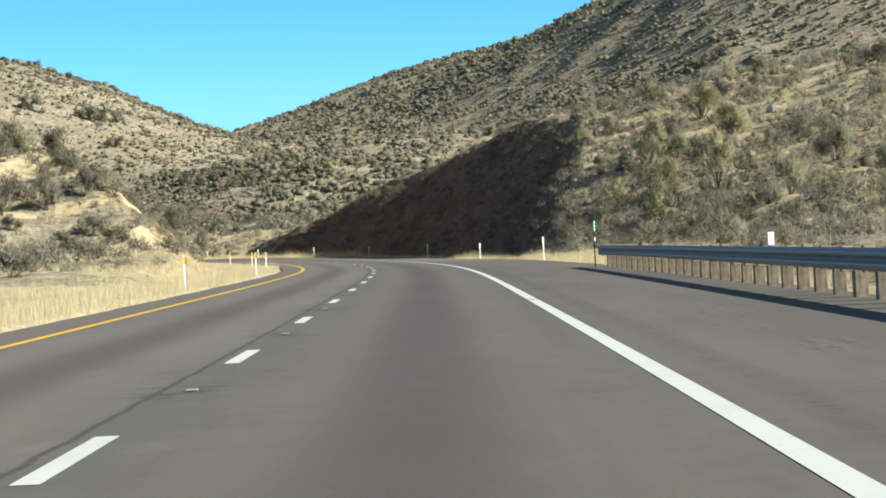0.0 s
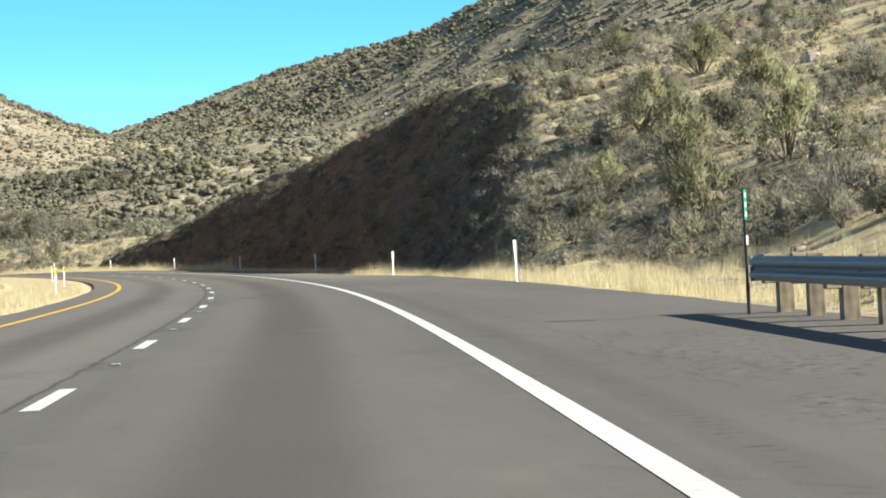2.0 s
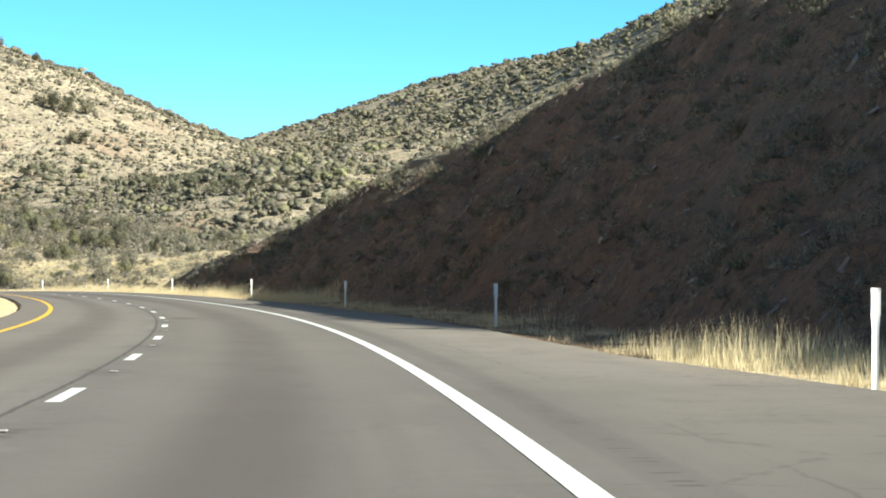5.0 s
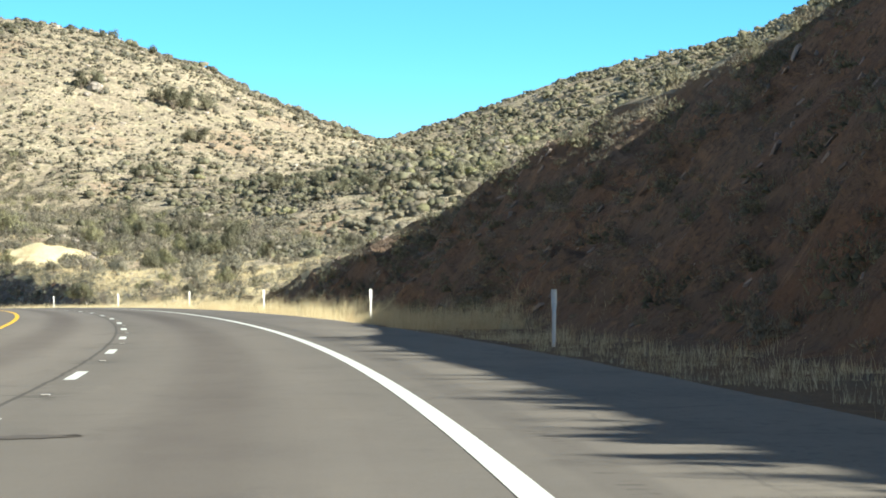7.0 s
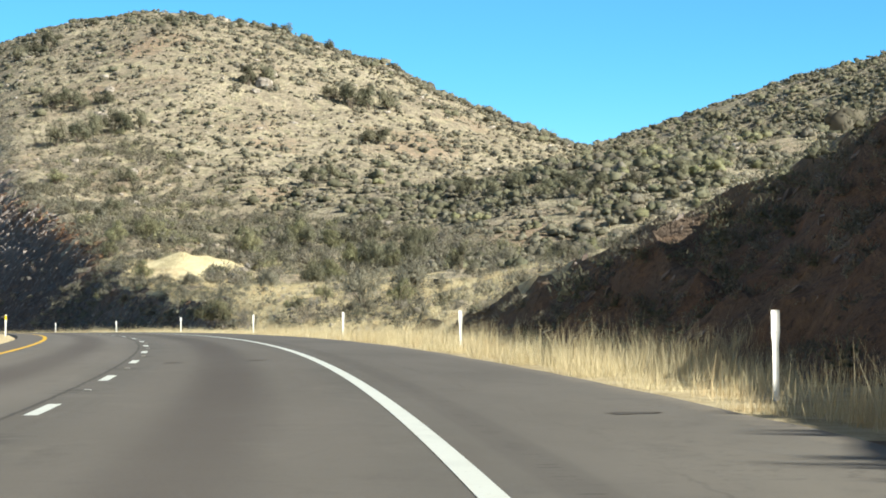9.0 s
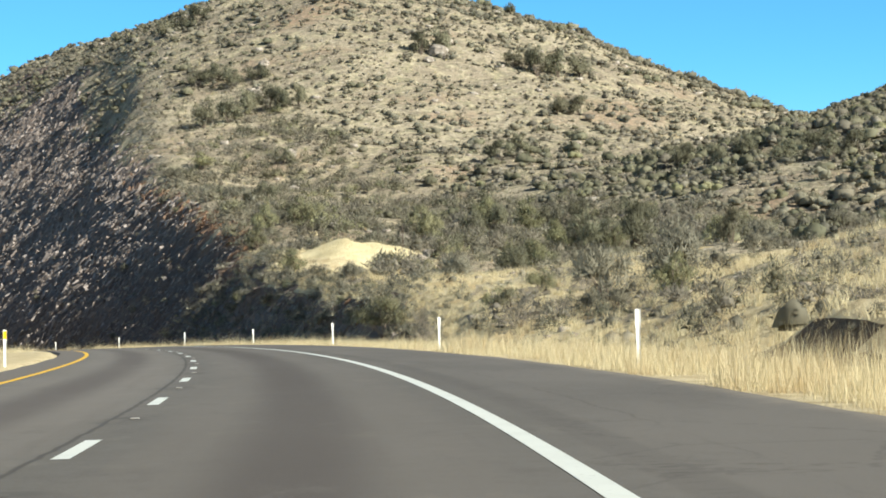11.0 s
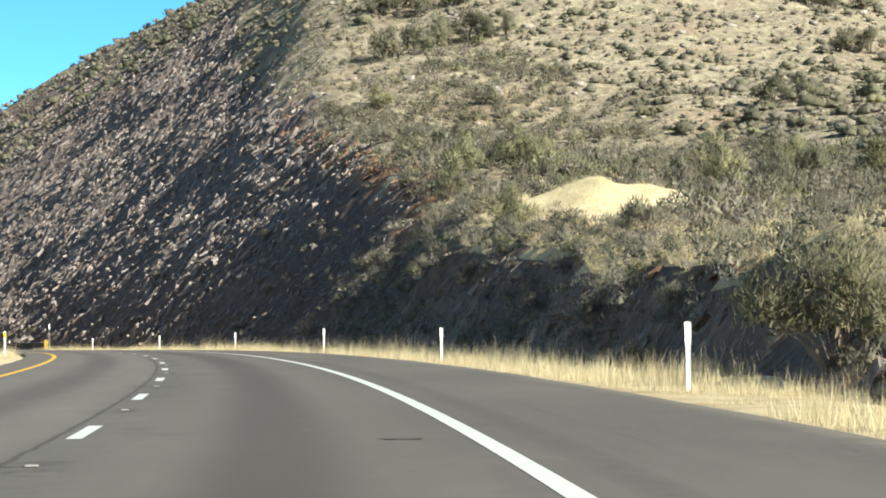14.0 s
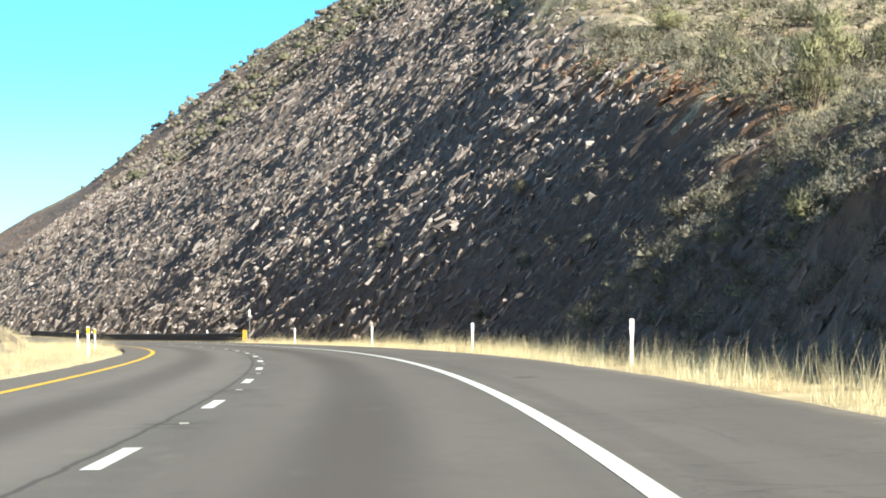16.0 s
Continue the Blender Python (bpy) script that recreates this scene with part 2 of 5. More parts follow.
def asphalt_material():
    """u runs across the road from the lane line to the right, v along it, both in metres."""
    k = Mat("worn_grey_asphalt", 0.82, spec=0.25)
    uv = k.co.outputs["UV"]
    sep = k.t.nodes.new("ShaderNodeSeparateXYZ")
    k.t.links.new(uv, sep.inputs[0])
    u, v = sep.outputs[0], sep.outputs[1]
    grit, blot = k.noise(55.0, 3, 0.7, at=uv), k.noise(0.35, 5, 0.6, stretch=(1.0, 0.16, 1.0), at=uv)
    streak = k.noise(2.6, 4, 0.6, stretch=(1.0, 0.02, 1.0), at=uv)
    c = k.mix(k.step(blot, 0.35, 0.65), (0.100, 0.094, 0.085), (0.120, 0.112, 0.102))
    c = k.mix(k.step(streak, 0.5, 0.72, 0.0, 0.6), c, (0.092, 0.083, 0.075))

    def band(centre, half, soft):
        d = k.calc("ABSOLUTE", k.calc("SUBTRACT", u, centre))
        return k.step(d, half, half + soft, 1.0, 0.0)

    wob = k.calc("MULTIPLY", k.step(k.noise(0.05, 3, at=uv, stretch=(0.2, 1.0, 1.0)), 0.3, 0.7), 0.25)
    c = k.mix(k.step(k.noise(2.2, 4, 0.65, at=uv), 0.42, 0.66, 0.0, 0.32), c, (0.088, 0.080, 0.067))
    c = k.mix(k.step(k.noise(1.1, 5, 0.7, stretch=(1.0, 0.3, 1.0), at=uv), 0.54, 0.72, 0.0, 0.5), c, (0.165, 0.152, 0.128))
    tracks = k.calc("MAXIMUM", k.calc("MAXIMUM", band(0.95, 0.2, 0.45), band(2.75, 0.2, 0.45)), k.calc("MAXIMUM", band(-0.9, 0.2, 0.45), band(-2.65, 0.2, 0.45)))
    c = k.mix(k.calc("MULTIPLY", tracks, 0.28), c, (0.142, 0.126, 0.110))
    drip = k.calc("MAXIMUM", band(1.80, 0.12, 0.75), band(-1.75, 0.10, 0.75))
    c = k.mix(k.calc("MULTIPLY", drip, k.calc("ADD", 0.72, wob)), c, (0.068, 0.058, 0.052))
    c = k.mix(k.step(u, -0.35, -0.1, 1.0, 0.0), c, k.mix(1.0, c, (1.22, 1.22, 1.22), "MULTIPLY"))
    c = k.mix(k.step(u, -3.7, -3.4, 1.0, 0.0), c, (0.135, 0.120, 0.105))
    shoulder = k.step(u, 3.85, 4.15)
    c = k.mix(k.calc("MULTIPLY", shoulder, 0.75), c, k.mix(k.step(blot, 0.4, 0.6), (0.104, 0.096, 0.087), (0.130, 0.120, 0.108)))
    # pale dust and fine gravel on the shoulder below the earth cut
    dusty = k.calc("MULTIPLY", k.calc("MULTIPLY", k.step(v, 165.0, 215.0), k.step(v, 262.0, 320.0, 1.0, 0.0)), k.step(u, 3.95, 5.6, 0.25, 1.0))
    c = k.mix(k.calc("MULTIPLY", dusty, k.step(k.noise(0.6, 5, 0.7, at=uv, stretch=(1.0, 0.4, 1.0)), 0.3, 0.62, 0.45, 0.95)), c, (0.215, 0.196, 0.164))
    rim = k.calc("MULTIPLY", k.step(k.calc("ADD", u, k.calc("MULTIPLY", k.noise(1.3, 4, 0.7, at=uv), 0.9)), 7.0, 7.5), k.step(v, 190.0, 206.0))
    c = k.mix(k.calc("MULTIPLY", rim, 0.6), c, (0.26, 0.225, 0.18))
    # longitudinal paving joint beside the lane line, and fine cracks
    bend = k.calc("MULTIPLY", k.calc("SUBTRACT", k.noise(0.9, 3, at=uv, stretch=(0.1, 1.0, 1.0)), 0.5), 0.12)
    joint = k.step(k.calc("ABSOLUTE", k.calc("ADD", k.calc("ADD", u, 0.20), bend)), 0.012, 0.045, 0.75, 0.0)
    c = k.mix(joint, c, (0.035, 0.032, 0.030))
    seam = k.step(k.calc("ABSOLUTE", k.calc("ADD", k.calc("SUBTRACT", u, 4.95), k.calc("MULTIPLY", bend, 2.2))), 0.008, 0.03, 0.35, 0.0)
    c = k.mix(k.calc("MULTIPLY", seam, k.step(k.noise(0.12, 2, at=uv), 0.45, 0.6)), c, (0.04, 0.036, 0.033))
    crack = k.cells(0.30, at=uv, feature="DISTANCE_TO_EDGE", stretch=(1.0, 0.8, 1.0))
    warp = k.calc("ADD", crack, k.calc("MULTIPLY", k.calc("SUBTRACT", k.noise(3.0, 4, at=uv), 0.5), 0.10))
    few = k.calc("MULTIPLY", k.step(k.noise(0.07, 3, at=uv), 0.46, 0.58), k.step(u, 3.0, 4.4, 0.35, 0.9))
    c = k.mix(k.calc("MULTIPLY", k.step(k.calc("ABSOLUTE", warp), 0.002, 0.010, 0.4, 0.0), few), c, (0.045, 0.04, 0.036))
    c = k.mix(k.step(grit, 0.35, 0.75, 0.0, 0.30), c, (0.21, 0.195, 0.175))
    c = k.mix(k.step(k.noise(20.0, 3, at=uv), 0.55, 0.75, 0.0, 0.30), c, (0.07, 0.065, 0.06))
    # grime round the pavement markers and blotches along the wheel tracks
    near = k.calc("ABSOLUTE", k.calc("SUBTRACT", k.calc("FRACT", k.calc("ADD", k.calc("DIVIDE", k.calc("SUBTRACT", v, 52.86), 12.192), 0.5)), 0.5))
    spot = k.calc("MULTIPLY", k.step(near, 0.02, 0.13, 1.0, 0.0), band(-0.05, 0.12, 0.4))
    c = k.mix(k.calc("MULTIPLY", spot, k.step(k.noise(2.4, 4, 0.7, at=uv), 0.44, 0.6, 0.0, 0.75)), c, (0.052, 0.048, 0.043))
    wear = k.noise(0.8, 6, 0.72, stretch=(1.0, 0.35, 1.0), at=uv)
    c = k.mix(k.step(wear, 0.55, 0.70, 0.0, 0.35), c, (0.075, 0.069, 0.062))
    c = k.mix(k.step(wear, 0.30, 0.42, 0.35, 0.0), c, (0.150, 0.142, 0.130))
    # coarse stones showing where the surface has ravelled on the shoulder
    ravel = k.calc("MULTIPLY", k.calc("MULTIPLY", k.step(u, 4.3, 5.3), k.step(v, 95.0, 150.0, 1.0, 0.35)), k.step(k.noise(0.45, 4, 0.65, at=uv, stretch=(1.0, 0.4, 1.0)), 0.46, 0.60))
    pits = k.noise(7.0, 3, 0.75, at=uv, stretch=(1.0, 0.5, 1.0))
    c = k.mix(k.calc("MULTIPLY", ravel, k.step(pits, 0.54, 0.62, 0.0, 0.75)), c, (0.042, 0.038, 0.034))
    c = k.mix(k.calc("MULTIPLY", ravel, k.step(pits, 0.36, 0.44, 0.5, 0.0)), c, (0.19, 0.175, 0.155))
    # rumble grooves on the shoulder
    wave = k.calc("SINE", k.calc("MULTIPLY", v, 20.9))
    worn = k.step(k.noise(1.7, 4, 0.7, at=uv), 0.46, 0.62)
    groove = k.calc("MULTIPLY", k.calc("MULTIPLY", k.calc("MULTIPLY", k.step(wave, 0.1, 0.7), band(4.22, 0.05, 0.06)), worn), -1.0)
    c = k.mix(k.calc("MULTIPLY", k.calc("MULTIPLY", groove, -1.0), 0.6), c, (0.045, 0.04, 0.036))
    c = k.mix(k.calc("MULTIPLY", band(4.22, 0.14, 0.10), 0.25), c, (0.070, 0.064, 0.058))
    k.colour(c).bump(k.calc("ADD", k.calc("MULTIPLY", grit, 0.25), k.calc("MULTIPLY", groove, 0.25)), 0.012)
    return k.m


def paint_material(name, rgb, worn):
    k = Mat(name, 0.6, spec=0.3)
    f, g = k.noise(14.0, 5, 0.7), k.noise(1.1, 3)
    c = k.mix(k.step(f, 0.58, 0.74, 0.0, worn), rgb, (0.16, 0.15, 0.135))
    c = k.mix(k.step(g, 0.45, 0.7, 0.0, 0.25), c, tuple(v * 0.72 for v in rgb))
    k.colour(c).bump(f, 0.002)
    return k.m


def plain_material(name, rgb, rough=0.6, metal=0.0, dirt=0.25, scale=8.0):
    k = Mat(name, rough, metal)
    f, g = k.noise(scale, 5, 0.65), k.noise(scale * 0.2, 3)
    c = k.mix(k.step(f, 0.5, 0.75, 0.0, dirt), rgb, tuple(v * 0.45 for v in rgb))
    c = k.mix(k.step(g, 0.45, 0.7, 0.0, dirt), c, tuple(min(1.0, v * 1.15) * 0.9 for v in rgb))
    k.colour(c).bump(f, 0.003)
    return k.m


def wood_material():
    k = Mat("weathered_guardrail_timber", 0.85, spec=0.2)
    g = k.noise(9.0, 5, 0.6, stretch=(1.0, 1.0, 0.08))
    c = k.mix(k.step(g, 0.35, 0.65), (0.16, 0.118, 0.08), (0.32, 0.262, 0.19))
    c = k.mix(k.calc("MULTIPLY", k.chance(), 0.5), c, (0.20, 0.165, 0.13))
    c = k.mix(k.step(k.noise(1.6, 3), 0.46, 0.62, 0, 0.75), c, (0.085, 0.066, 0.05))
    k.colour(c).bump(g, 0.01)
    return k.m


def leaf_material(name, dark, light, tint=(0.285, 0.255, 0.18)):
    k = Mat(name, 0.75, spec=0.15)
    c = k.mix(k.island(), dark, light)
    c = k.mix(k.step(k.noise(0.13, 3), 0.42, 0.62, 0.0, 0.55), c, k.mix(0.5, c, tint))
    own = k.calc("FRACT", k.calc("ADD", k.read("tone"), k.chance()))  # each bush has a shade of its own
    c = k.mix(k.calc("MULTIPLY", own, 0.4), c, tint)
    other = k.calc("FRACT", k.calc("MULTIPLY", own, 7.31))
    lum = k.calc("ADD", k.calc("MULTIPLY", other, 0.55), 0.70)
    g = k.t.nodes.new("ShaderNodeCombineXYZ")
    for i in range(3):
        k.t.links.new(lum, g.inputs[i])
    c = k.mix(1.0, c, g.outputs[0], "MULTIPLY")
    k.colour(c)
    see_through(k, c, 0.50)
    return k.m


def see_through(k, c, share):
    """Let some of the light through thin leaves and blades."""
    a, b = k.t.nodes.new("ShaderNodeBsdfTranslucent"), k.t.nodes.new("ShaderNodeMixShader")
    k.t.links.new(c, a.inputs["Color"])
    b.inputs[0].default_value = share
    k.t.links.new(k.b.outputs[0], b.inputs[1])
    k.t.links.new(a.outputs[0], b.inputs[2])
    k.t.links.new(b.outputs[0], k.t.nodes["Material Output"].inputs["Surface"])


def grass_material():
    k = Mat("dry_straw_grass", 0.7, spec=0.2)
    c = k.mix(k.island(), (0.50, 0.42, 0.25), (0.80, 0.715, 0.49))
    c = k.mix(k.step(k.noise(0.5, 3), 0.50, 0.66, 0.0, 0.5), c, (0.46, 0.31, 0.165))
    k.colour(c)
    see_through(k, c, 0.40)
    return k.m


def stripe_material():
    """Slanting black and yellow bands."""
    k = Mat("striped_marker_face", 0.5)
    sep = k.t.nodes.new("ShaderNodeSeparateXYZ")
    k.t.links.new(k.at_point, sep.inputs[0])
    w = k.calc("FRACT", k.calc("MULTIPLY", k.calc("ADD", sep.outputs[0], sep.outputs[2]), 5.0))
    k.colour(k.mix(k.step(w, 0.48, 0.52), (0.75, 0.45, 0.03), (0.02, 0.02, 0.02)))
    return k.m


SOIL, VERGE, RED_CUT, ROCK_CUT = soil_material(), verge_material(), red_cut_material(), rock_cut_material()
RUBBLE, PALE_STONE, ASPHALT, PALE_EARTH = rubble_material(), pale_stone_material(), asphalt_material(), pale_earth_material()
ORANGE_EARTH = orange_earth_material()
RED_ROCK = red_rock_material()
WHITE_PAINT = paint_material("white_road_paint", (0.60, 0.63, 0.60), 0.7)
YELLOW_PAINT = paint_material("yellow_road_paint", (0.72, 0.43, 0.035), 0.4)
WHITE_PLASTIC = plain_material("white_post_plastic", (0.80, 0.80, 0.77), 0.5, 0, 0.12)
YELLOW_SHEET = plain_material("yellow_reflective_sheet", (0.82, 0.52, 0.02), 0.4, 0, 0.1)
WHITE_SHEET = plain_material("white_reflective_sheet", (0.88, 0.88, 0.86), 0.35, 0, 0.08)
GREEN_SHEET = plain_material("green_sign_sheet", (0.01, 0.25, 0.12), 0.4, 0, 0.15)
STEEL = plain_material("dull_galvanised_steel", (0.22, 0.222, 0.225), 0.55, 0.3, 0.4, 5.0)
# near-black: the far rail's shade put into its colour; rust on the fence posts
RUST_SHADE_STEEL = plain_material("dark_rust_and_shade_steel", (0.075, 0.055, 0.045), 0.7, 0.2, 0.3, 5.0)
TAR = plain_material("dark_tar_patch", (0.084, 0.075, 0.067), 0.85, 0, 0.3, 9.0)
MARKER = plain_material("dulled_marker_ceramic", (0.30, 0.29, 0.27), 0.4, 0, 0.4)
DARK_STEEL = plain_material("dark_sign_post_steel", (0.06, 0.055, 0.05), 0.6, 0.3, 0.3)
TIMBER, GRASS, STRIPES = wood_material(), grass_material(), stripe_material()
BROWN = leaf_material("dark_brown_twiggy_leaves", (0.194, 0.171, 0.13), (0.324, 0.289, 0.221))
BARK = plain_material("grey_brown_twigs", (0.17, 0.135, 0.105), 0.9, 0, 0.4, 20.0)
DEAD = plain_material("bleached_dead_twigs", (0.33, 0.29, 0.25), 0.9, 0, 0.3, 20.0)
SAGE = leaf_material("grey_sage_leaves", (0.196, 0.19, 0.151), (0.347, 0.334, 0.263))
OLIVE = leaf_material("dark_olive_leaves", (0.154, 0.157, 0.108), (0.285, 0.285, 0.194))
LIME = leaf_material("yellow_green_leaves", (0.236, 0.239, 0.132), (0.414, 0.408, 0.241))
# paler than the other leaves: sunlight on the bushes put into their colour
SUNLIT_LEAF = leaf_material("pale_sunlit_leaves", (0.32, 0.30, 0.245), (0.50, 0.47, 0.39))
GREY = leaf_material("grey_twiggy_leaves", (0.218, 0.199, 0.166), (0.392, 0.361, 0.302))


# ---- road line and terrain ----
# bend of the lane line every 40 m from 40 m before its start (1/10000 per metre), its height every 80 m
BEND = [13.32, 6.99, 1.98, 0.31, 4.61, 9.38, 10.61, 14.76, 11.1, 9.49, 12.15, 10.12, 10.2, 11.66, 11.38, 10.83,
        10.48, 10.15, 9.82, 9.49, 9.17, 8.85, 8.53]
RISE = [0.001, -0.002, 0.177, 0.123, 0.445, 0.805, 0.691, 0.297, -0.635, -1.525, -2.383, -3.208]
_s = np.arange(-700, 1701, 2.0)
_k = np.interp(_s, np.arange(-40, 841, 40.0), BEND) * 1e-4
_k[_s < -60] = 0.0
_h = np.concatenate([[0.0], np.cumsum((_k[1:] + _k[:-1]))])
_i = int(np.argmin(abs(_s + 60)))
_h = _h - _h[_i]
_x = np.concatenate([[0.0], np.cumsum(-(np.sin(_h[1:]) + np.sin(_h[:-1])))])
_y = np.concatenate([[0.0], np.cumsum(np.cos(_h[1:]) + np.cos(_h[:-1]))])
_x, _y = _x - _x[_i], _y - _y[_i]


def road_height(s):
    r = np.array(RISE)
    u = (np.clip(s, -40, 750) + 40) / 80.0
    i = np.clip(np.floor(u).astype(int), 1, len(r) - 3)
    f = u - i
    return ((1 - f) ** 3 * r[i - 1] + (3 * f ** 3 - 6 * f ** 2 + 4) * r[i] + (-3 * f ** 3 + 3 * f ** 2 + 3 * f + 1) * r[i + 1] + f ** 3 * r[i + 2]) / 6


def road_xy(s, o):
    h = np.interp(s, _s, _h)
    return np.interp(s, _s, _x) + o * np.cos(h), np.interp(s, _s, _y) + o * np.sin(h), h


def road_pose(s, o, dz=0.0, turn=0.0):
    """At the road, o metres right of the lane line; y points along the road."""
    x, y, h = road_xy(float(s), float(o))
    return pose(float(x), float(y), float(road_height(np.array([float(s)]))[0]) + dz, 0, 0, math.degrees(h) + turn)


def cell_noise(x, y, seed):
    ix, iy = np.floor(x).astype(np.int64), np.floor(y).astype(np.int64)
    fx, fy = x - ix, y - iy
    fx, fy = fx * fx * (3 - 2 * fx), fy * fy * (3 - 2 * fy)

    def rnd(a, b):
        n = (a * 374761393 + b * 668265263 + seed * 982451653) & 0xFFFFFFFF
        n = ((n ^ (n >> 13)) * 1274126177) & 0xFFFFFFFF
        return ((n ^ (n >> 16)) & 0xFFFF) / 65535.0 - 0.5

    return (rnd(ix, iy) * (1 - fx) + rnd(ix + 1, iy) * fx) * (1 - fy) + (rnd(ix, iy + 1) * (1 - fx) + rnd(ix + 1, iy + 1) * fx) * fy


def fbm(x, y, size, seed, octaves=3):
    v, a = 0.0, 1.0
    for k in range(octaves):
        v = v + a * cell_noise(x / size * 2 ** k, y / size * 2 ** k, seed + k)
        a *= 0.55
    return v


# rounded hills: middle x, y, height, reach along, reach across, turn
HILLS = [
    (-208.4, 795.7, 35.32, 86.7, 100.0, 202.8),
    (-267.7, 897.6, 31.58, 66.2, 184.1, 55.5),
    (-48.6, 1101.4, 57.78, 227.2, 118.0, 44.3),
    (46.0, 893.5, 80.07, 111.6, 157.1, 36.2),
    (176.8, 790.7, 40.77, 136.5, 176.0, 35.3),
    (15.2, 297.5, 4.62, 65.0, 38.5, -28.3),
    (10.4, 368.0, 9.89, 75.7, 65.9, 90.4),
    (-178.5, 498.8, -16.15, 132.3, 47.7, -38.1),
    (-47.3, 696.6, 16.13, 53.6, 88.2, -35.8),
    (-128.8, 713.2, 8.73, 47.5, 144.6, 49.0),
    (87.9, 542.1, 15.39, 126.2, 166.9, -59.8),
    (-323.4, 892.4, 17.81, 39.0, 82.9, 57.8),
    (-197.7, 655.0, 15.59, 42.3, 88.8, 39.2),
    (84.3, 230.8, 24.46, 55.7, 106.8, 15.1),
    (-104.0, 360.0, 19.0, 42.0, 60.0, 20.0),
    (-292.0, 690.0, 12.0, 26.0, 40.0, 30.0),
]


# how the rim of the earth cut rises and falls along the road
RIM_S = [222, 236, 252, 264, 280, 296, 310, 323, 335, 346, 356, 364, 374, 386, 400]
RIM_Z = [0.0, 0.45, 0.3, 0.1, -0.35, -0.3, -0.15, 0.45, 0.0, -0.6, -0.4, 0.15, -0.15, -0.65, 0.0]


def natural(x, y):
    z = np.zeros_like(x)
    for cx, cy, top, along, across, turn in HILLS:
        c, s = math.cos(radians(turn)), math.sin(radians(turn))
        u, v = ((x - cx) * c + (y - cy) * s) / along, (-(x - cx) * s + (y - cy) * c) / across
        z = z + top * np.exp(-(u * u + v * v))
    far = np.clip((y - 400) / 300, 0, 1)
    return z + fbm(x, y, 16.0, 3) * (0.9 + 1.3 * far) + fbm(x, y, 4.0, 11, 2) * 0.35 + fbm(x, y, 60.0, 5, 2) * 2.0 * far


def soft_min(a, b, k):
    h = np.clip(0.5 + 0.5 * (b - a) / k, 0, 1)
    return b * (1 - h) + a * h - k * h * (1 - h)


def right_edge(s):
    """How far the paving reaches to the right."""
    return 7.0 + 1.5 * (1 - np.clip((np.asarray(s, float) - 186) / 20, 0, 1))


def terrain(s, o):
    """x, y, z of the ground and the depth of the cut below the old hillside."""
    s, o = np.asarray(s, float), np.asarray(o, float)
    x, y, _ = road_xy(s, o)
    r = road_height(s)
    n = natural(x, y) - r
    right = o > 0
    a = np.abs(o)
    late = np.clip((s - 150) / 20, 0, 1)  # the cut proper begins here
    n = n - 1.7 * np.clip((215 - s) / 30, 0, 1) * np.clip((s - 120) / 20, 0, 1) * np.clip((19 - o) / 6, 0, 1) * right
    n = n - 0.7 * np.clip((s - 352) / 12, 0, 1) * np.clip((425 - s) / 20, 0, 1) * np.clip((17 - o) / 5, 0, 1) * right
    ledge = np.clip((s - 446) / 12, 0, 1) * np.clip((545 - s) / 25, 0, 1)  # the low first rocks of the second cut
    n = n + 0.9 * ledge * np.clip((505 - s) / 15, 0, 1) * np.clip((22 - o) / 8, 0, 1) * right * (1 + 0.9 * fbm(s, o, 9.0, 47, 2))
    n = n + np.interp(s, RIM_S, RIM_Z) * np.clip((34 - o) / 8, 0, 1) * np.clip((o - 9) / 2, 0, 1) * right
    n = n + (1.5 + 0.9 * fbm(s, o, 3.0, 91, 3)) * np.exp(-((((s - 530) / 5.4) ** 2 + ((o - 23.4) / 3.7) ** 2) ** 1.6))  # a bare mound
    n = n + (fbm(s, o, 2.4, 53, 3) * 0.6 + cell_noise(s / 0.9, o / 0.7, 59) * 0.35) * np.clip((s - 332) / 14, 0, 1) * np.clip((396 - s) / 16, 0, 1) * np.clip((o - 10.2) / 1.5, 0, 1) * np.clip((24 - o) / 6, 0, 1)
    inner = np.clip((s - 192) / 18, 0, 1) * np.clip((335 - s) / 20, 0, 1) * ~right  # the steep inner bank
    n = n + 3.5 * inner * np.clip((a - 9) / 5, 0, 1) * (1 + 0.5 * fbm(s, o, 8.0, 87, 2))
    up = np.where(right, np.maximum(o - 10.6 + 1.0 * (1 - late), 0) * (0.62 + 0.38 * late + 0.35 * ledge + 0.075 * np.clip((s - 218) / 10, 0, 1) * np.clip((276 - s) / 12, 0, 1) - 0.15 * np.clip((s - 284) / 18, 0, 1) * np.clip((364 - s) / 12, 0, 1)), np.maximum(a - 9 - 0.3 * inner, 0) * (0.6 + 0.24 * inner))
    low = np.where(right, -np.maximum(a - 9, 0) * 0.5, -np.maximum(a - 18, 0) * 0.4)
    depth = n - up
    cut = np.clip(depth / 1.5, 0, 1) * np.clip((a - 10) / 2, 0, 1)
    lay = s + o * 1.35
    rough2 = fbm(lay * 1.0, (s - o) * 0.16, 1.7, 21, 3) * 1.15 + fbm(s, o * 1.4, 9.0, 33, 2) * 1.5 + cell_noise(s / 0.6, o / 0.5, 37) * 0.75
    rough2 = rough2 * (0.6 + 0.4 * np.clip((s - 580) / 60, 0, 1))
    rough1 = fbm(s, o * 1.2, 2.6, 27, 3) * 0.9 + fbm(s, o * 0.4, 7.0, 29, 2) * 0.8 + cell_noise(s / 1.1, o / 0.5, 39) * 0.5 + fbm(s, o, 1.9, 43, 2) * 0.7
    rough1 = rough1 * (1.15 + 0.25 * np.clip((s - 320) / 20, 0, 1))
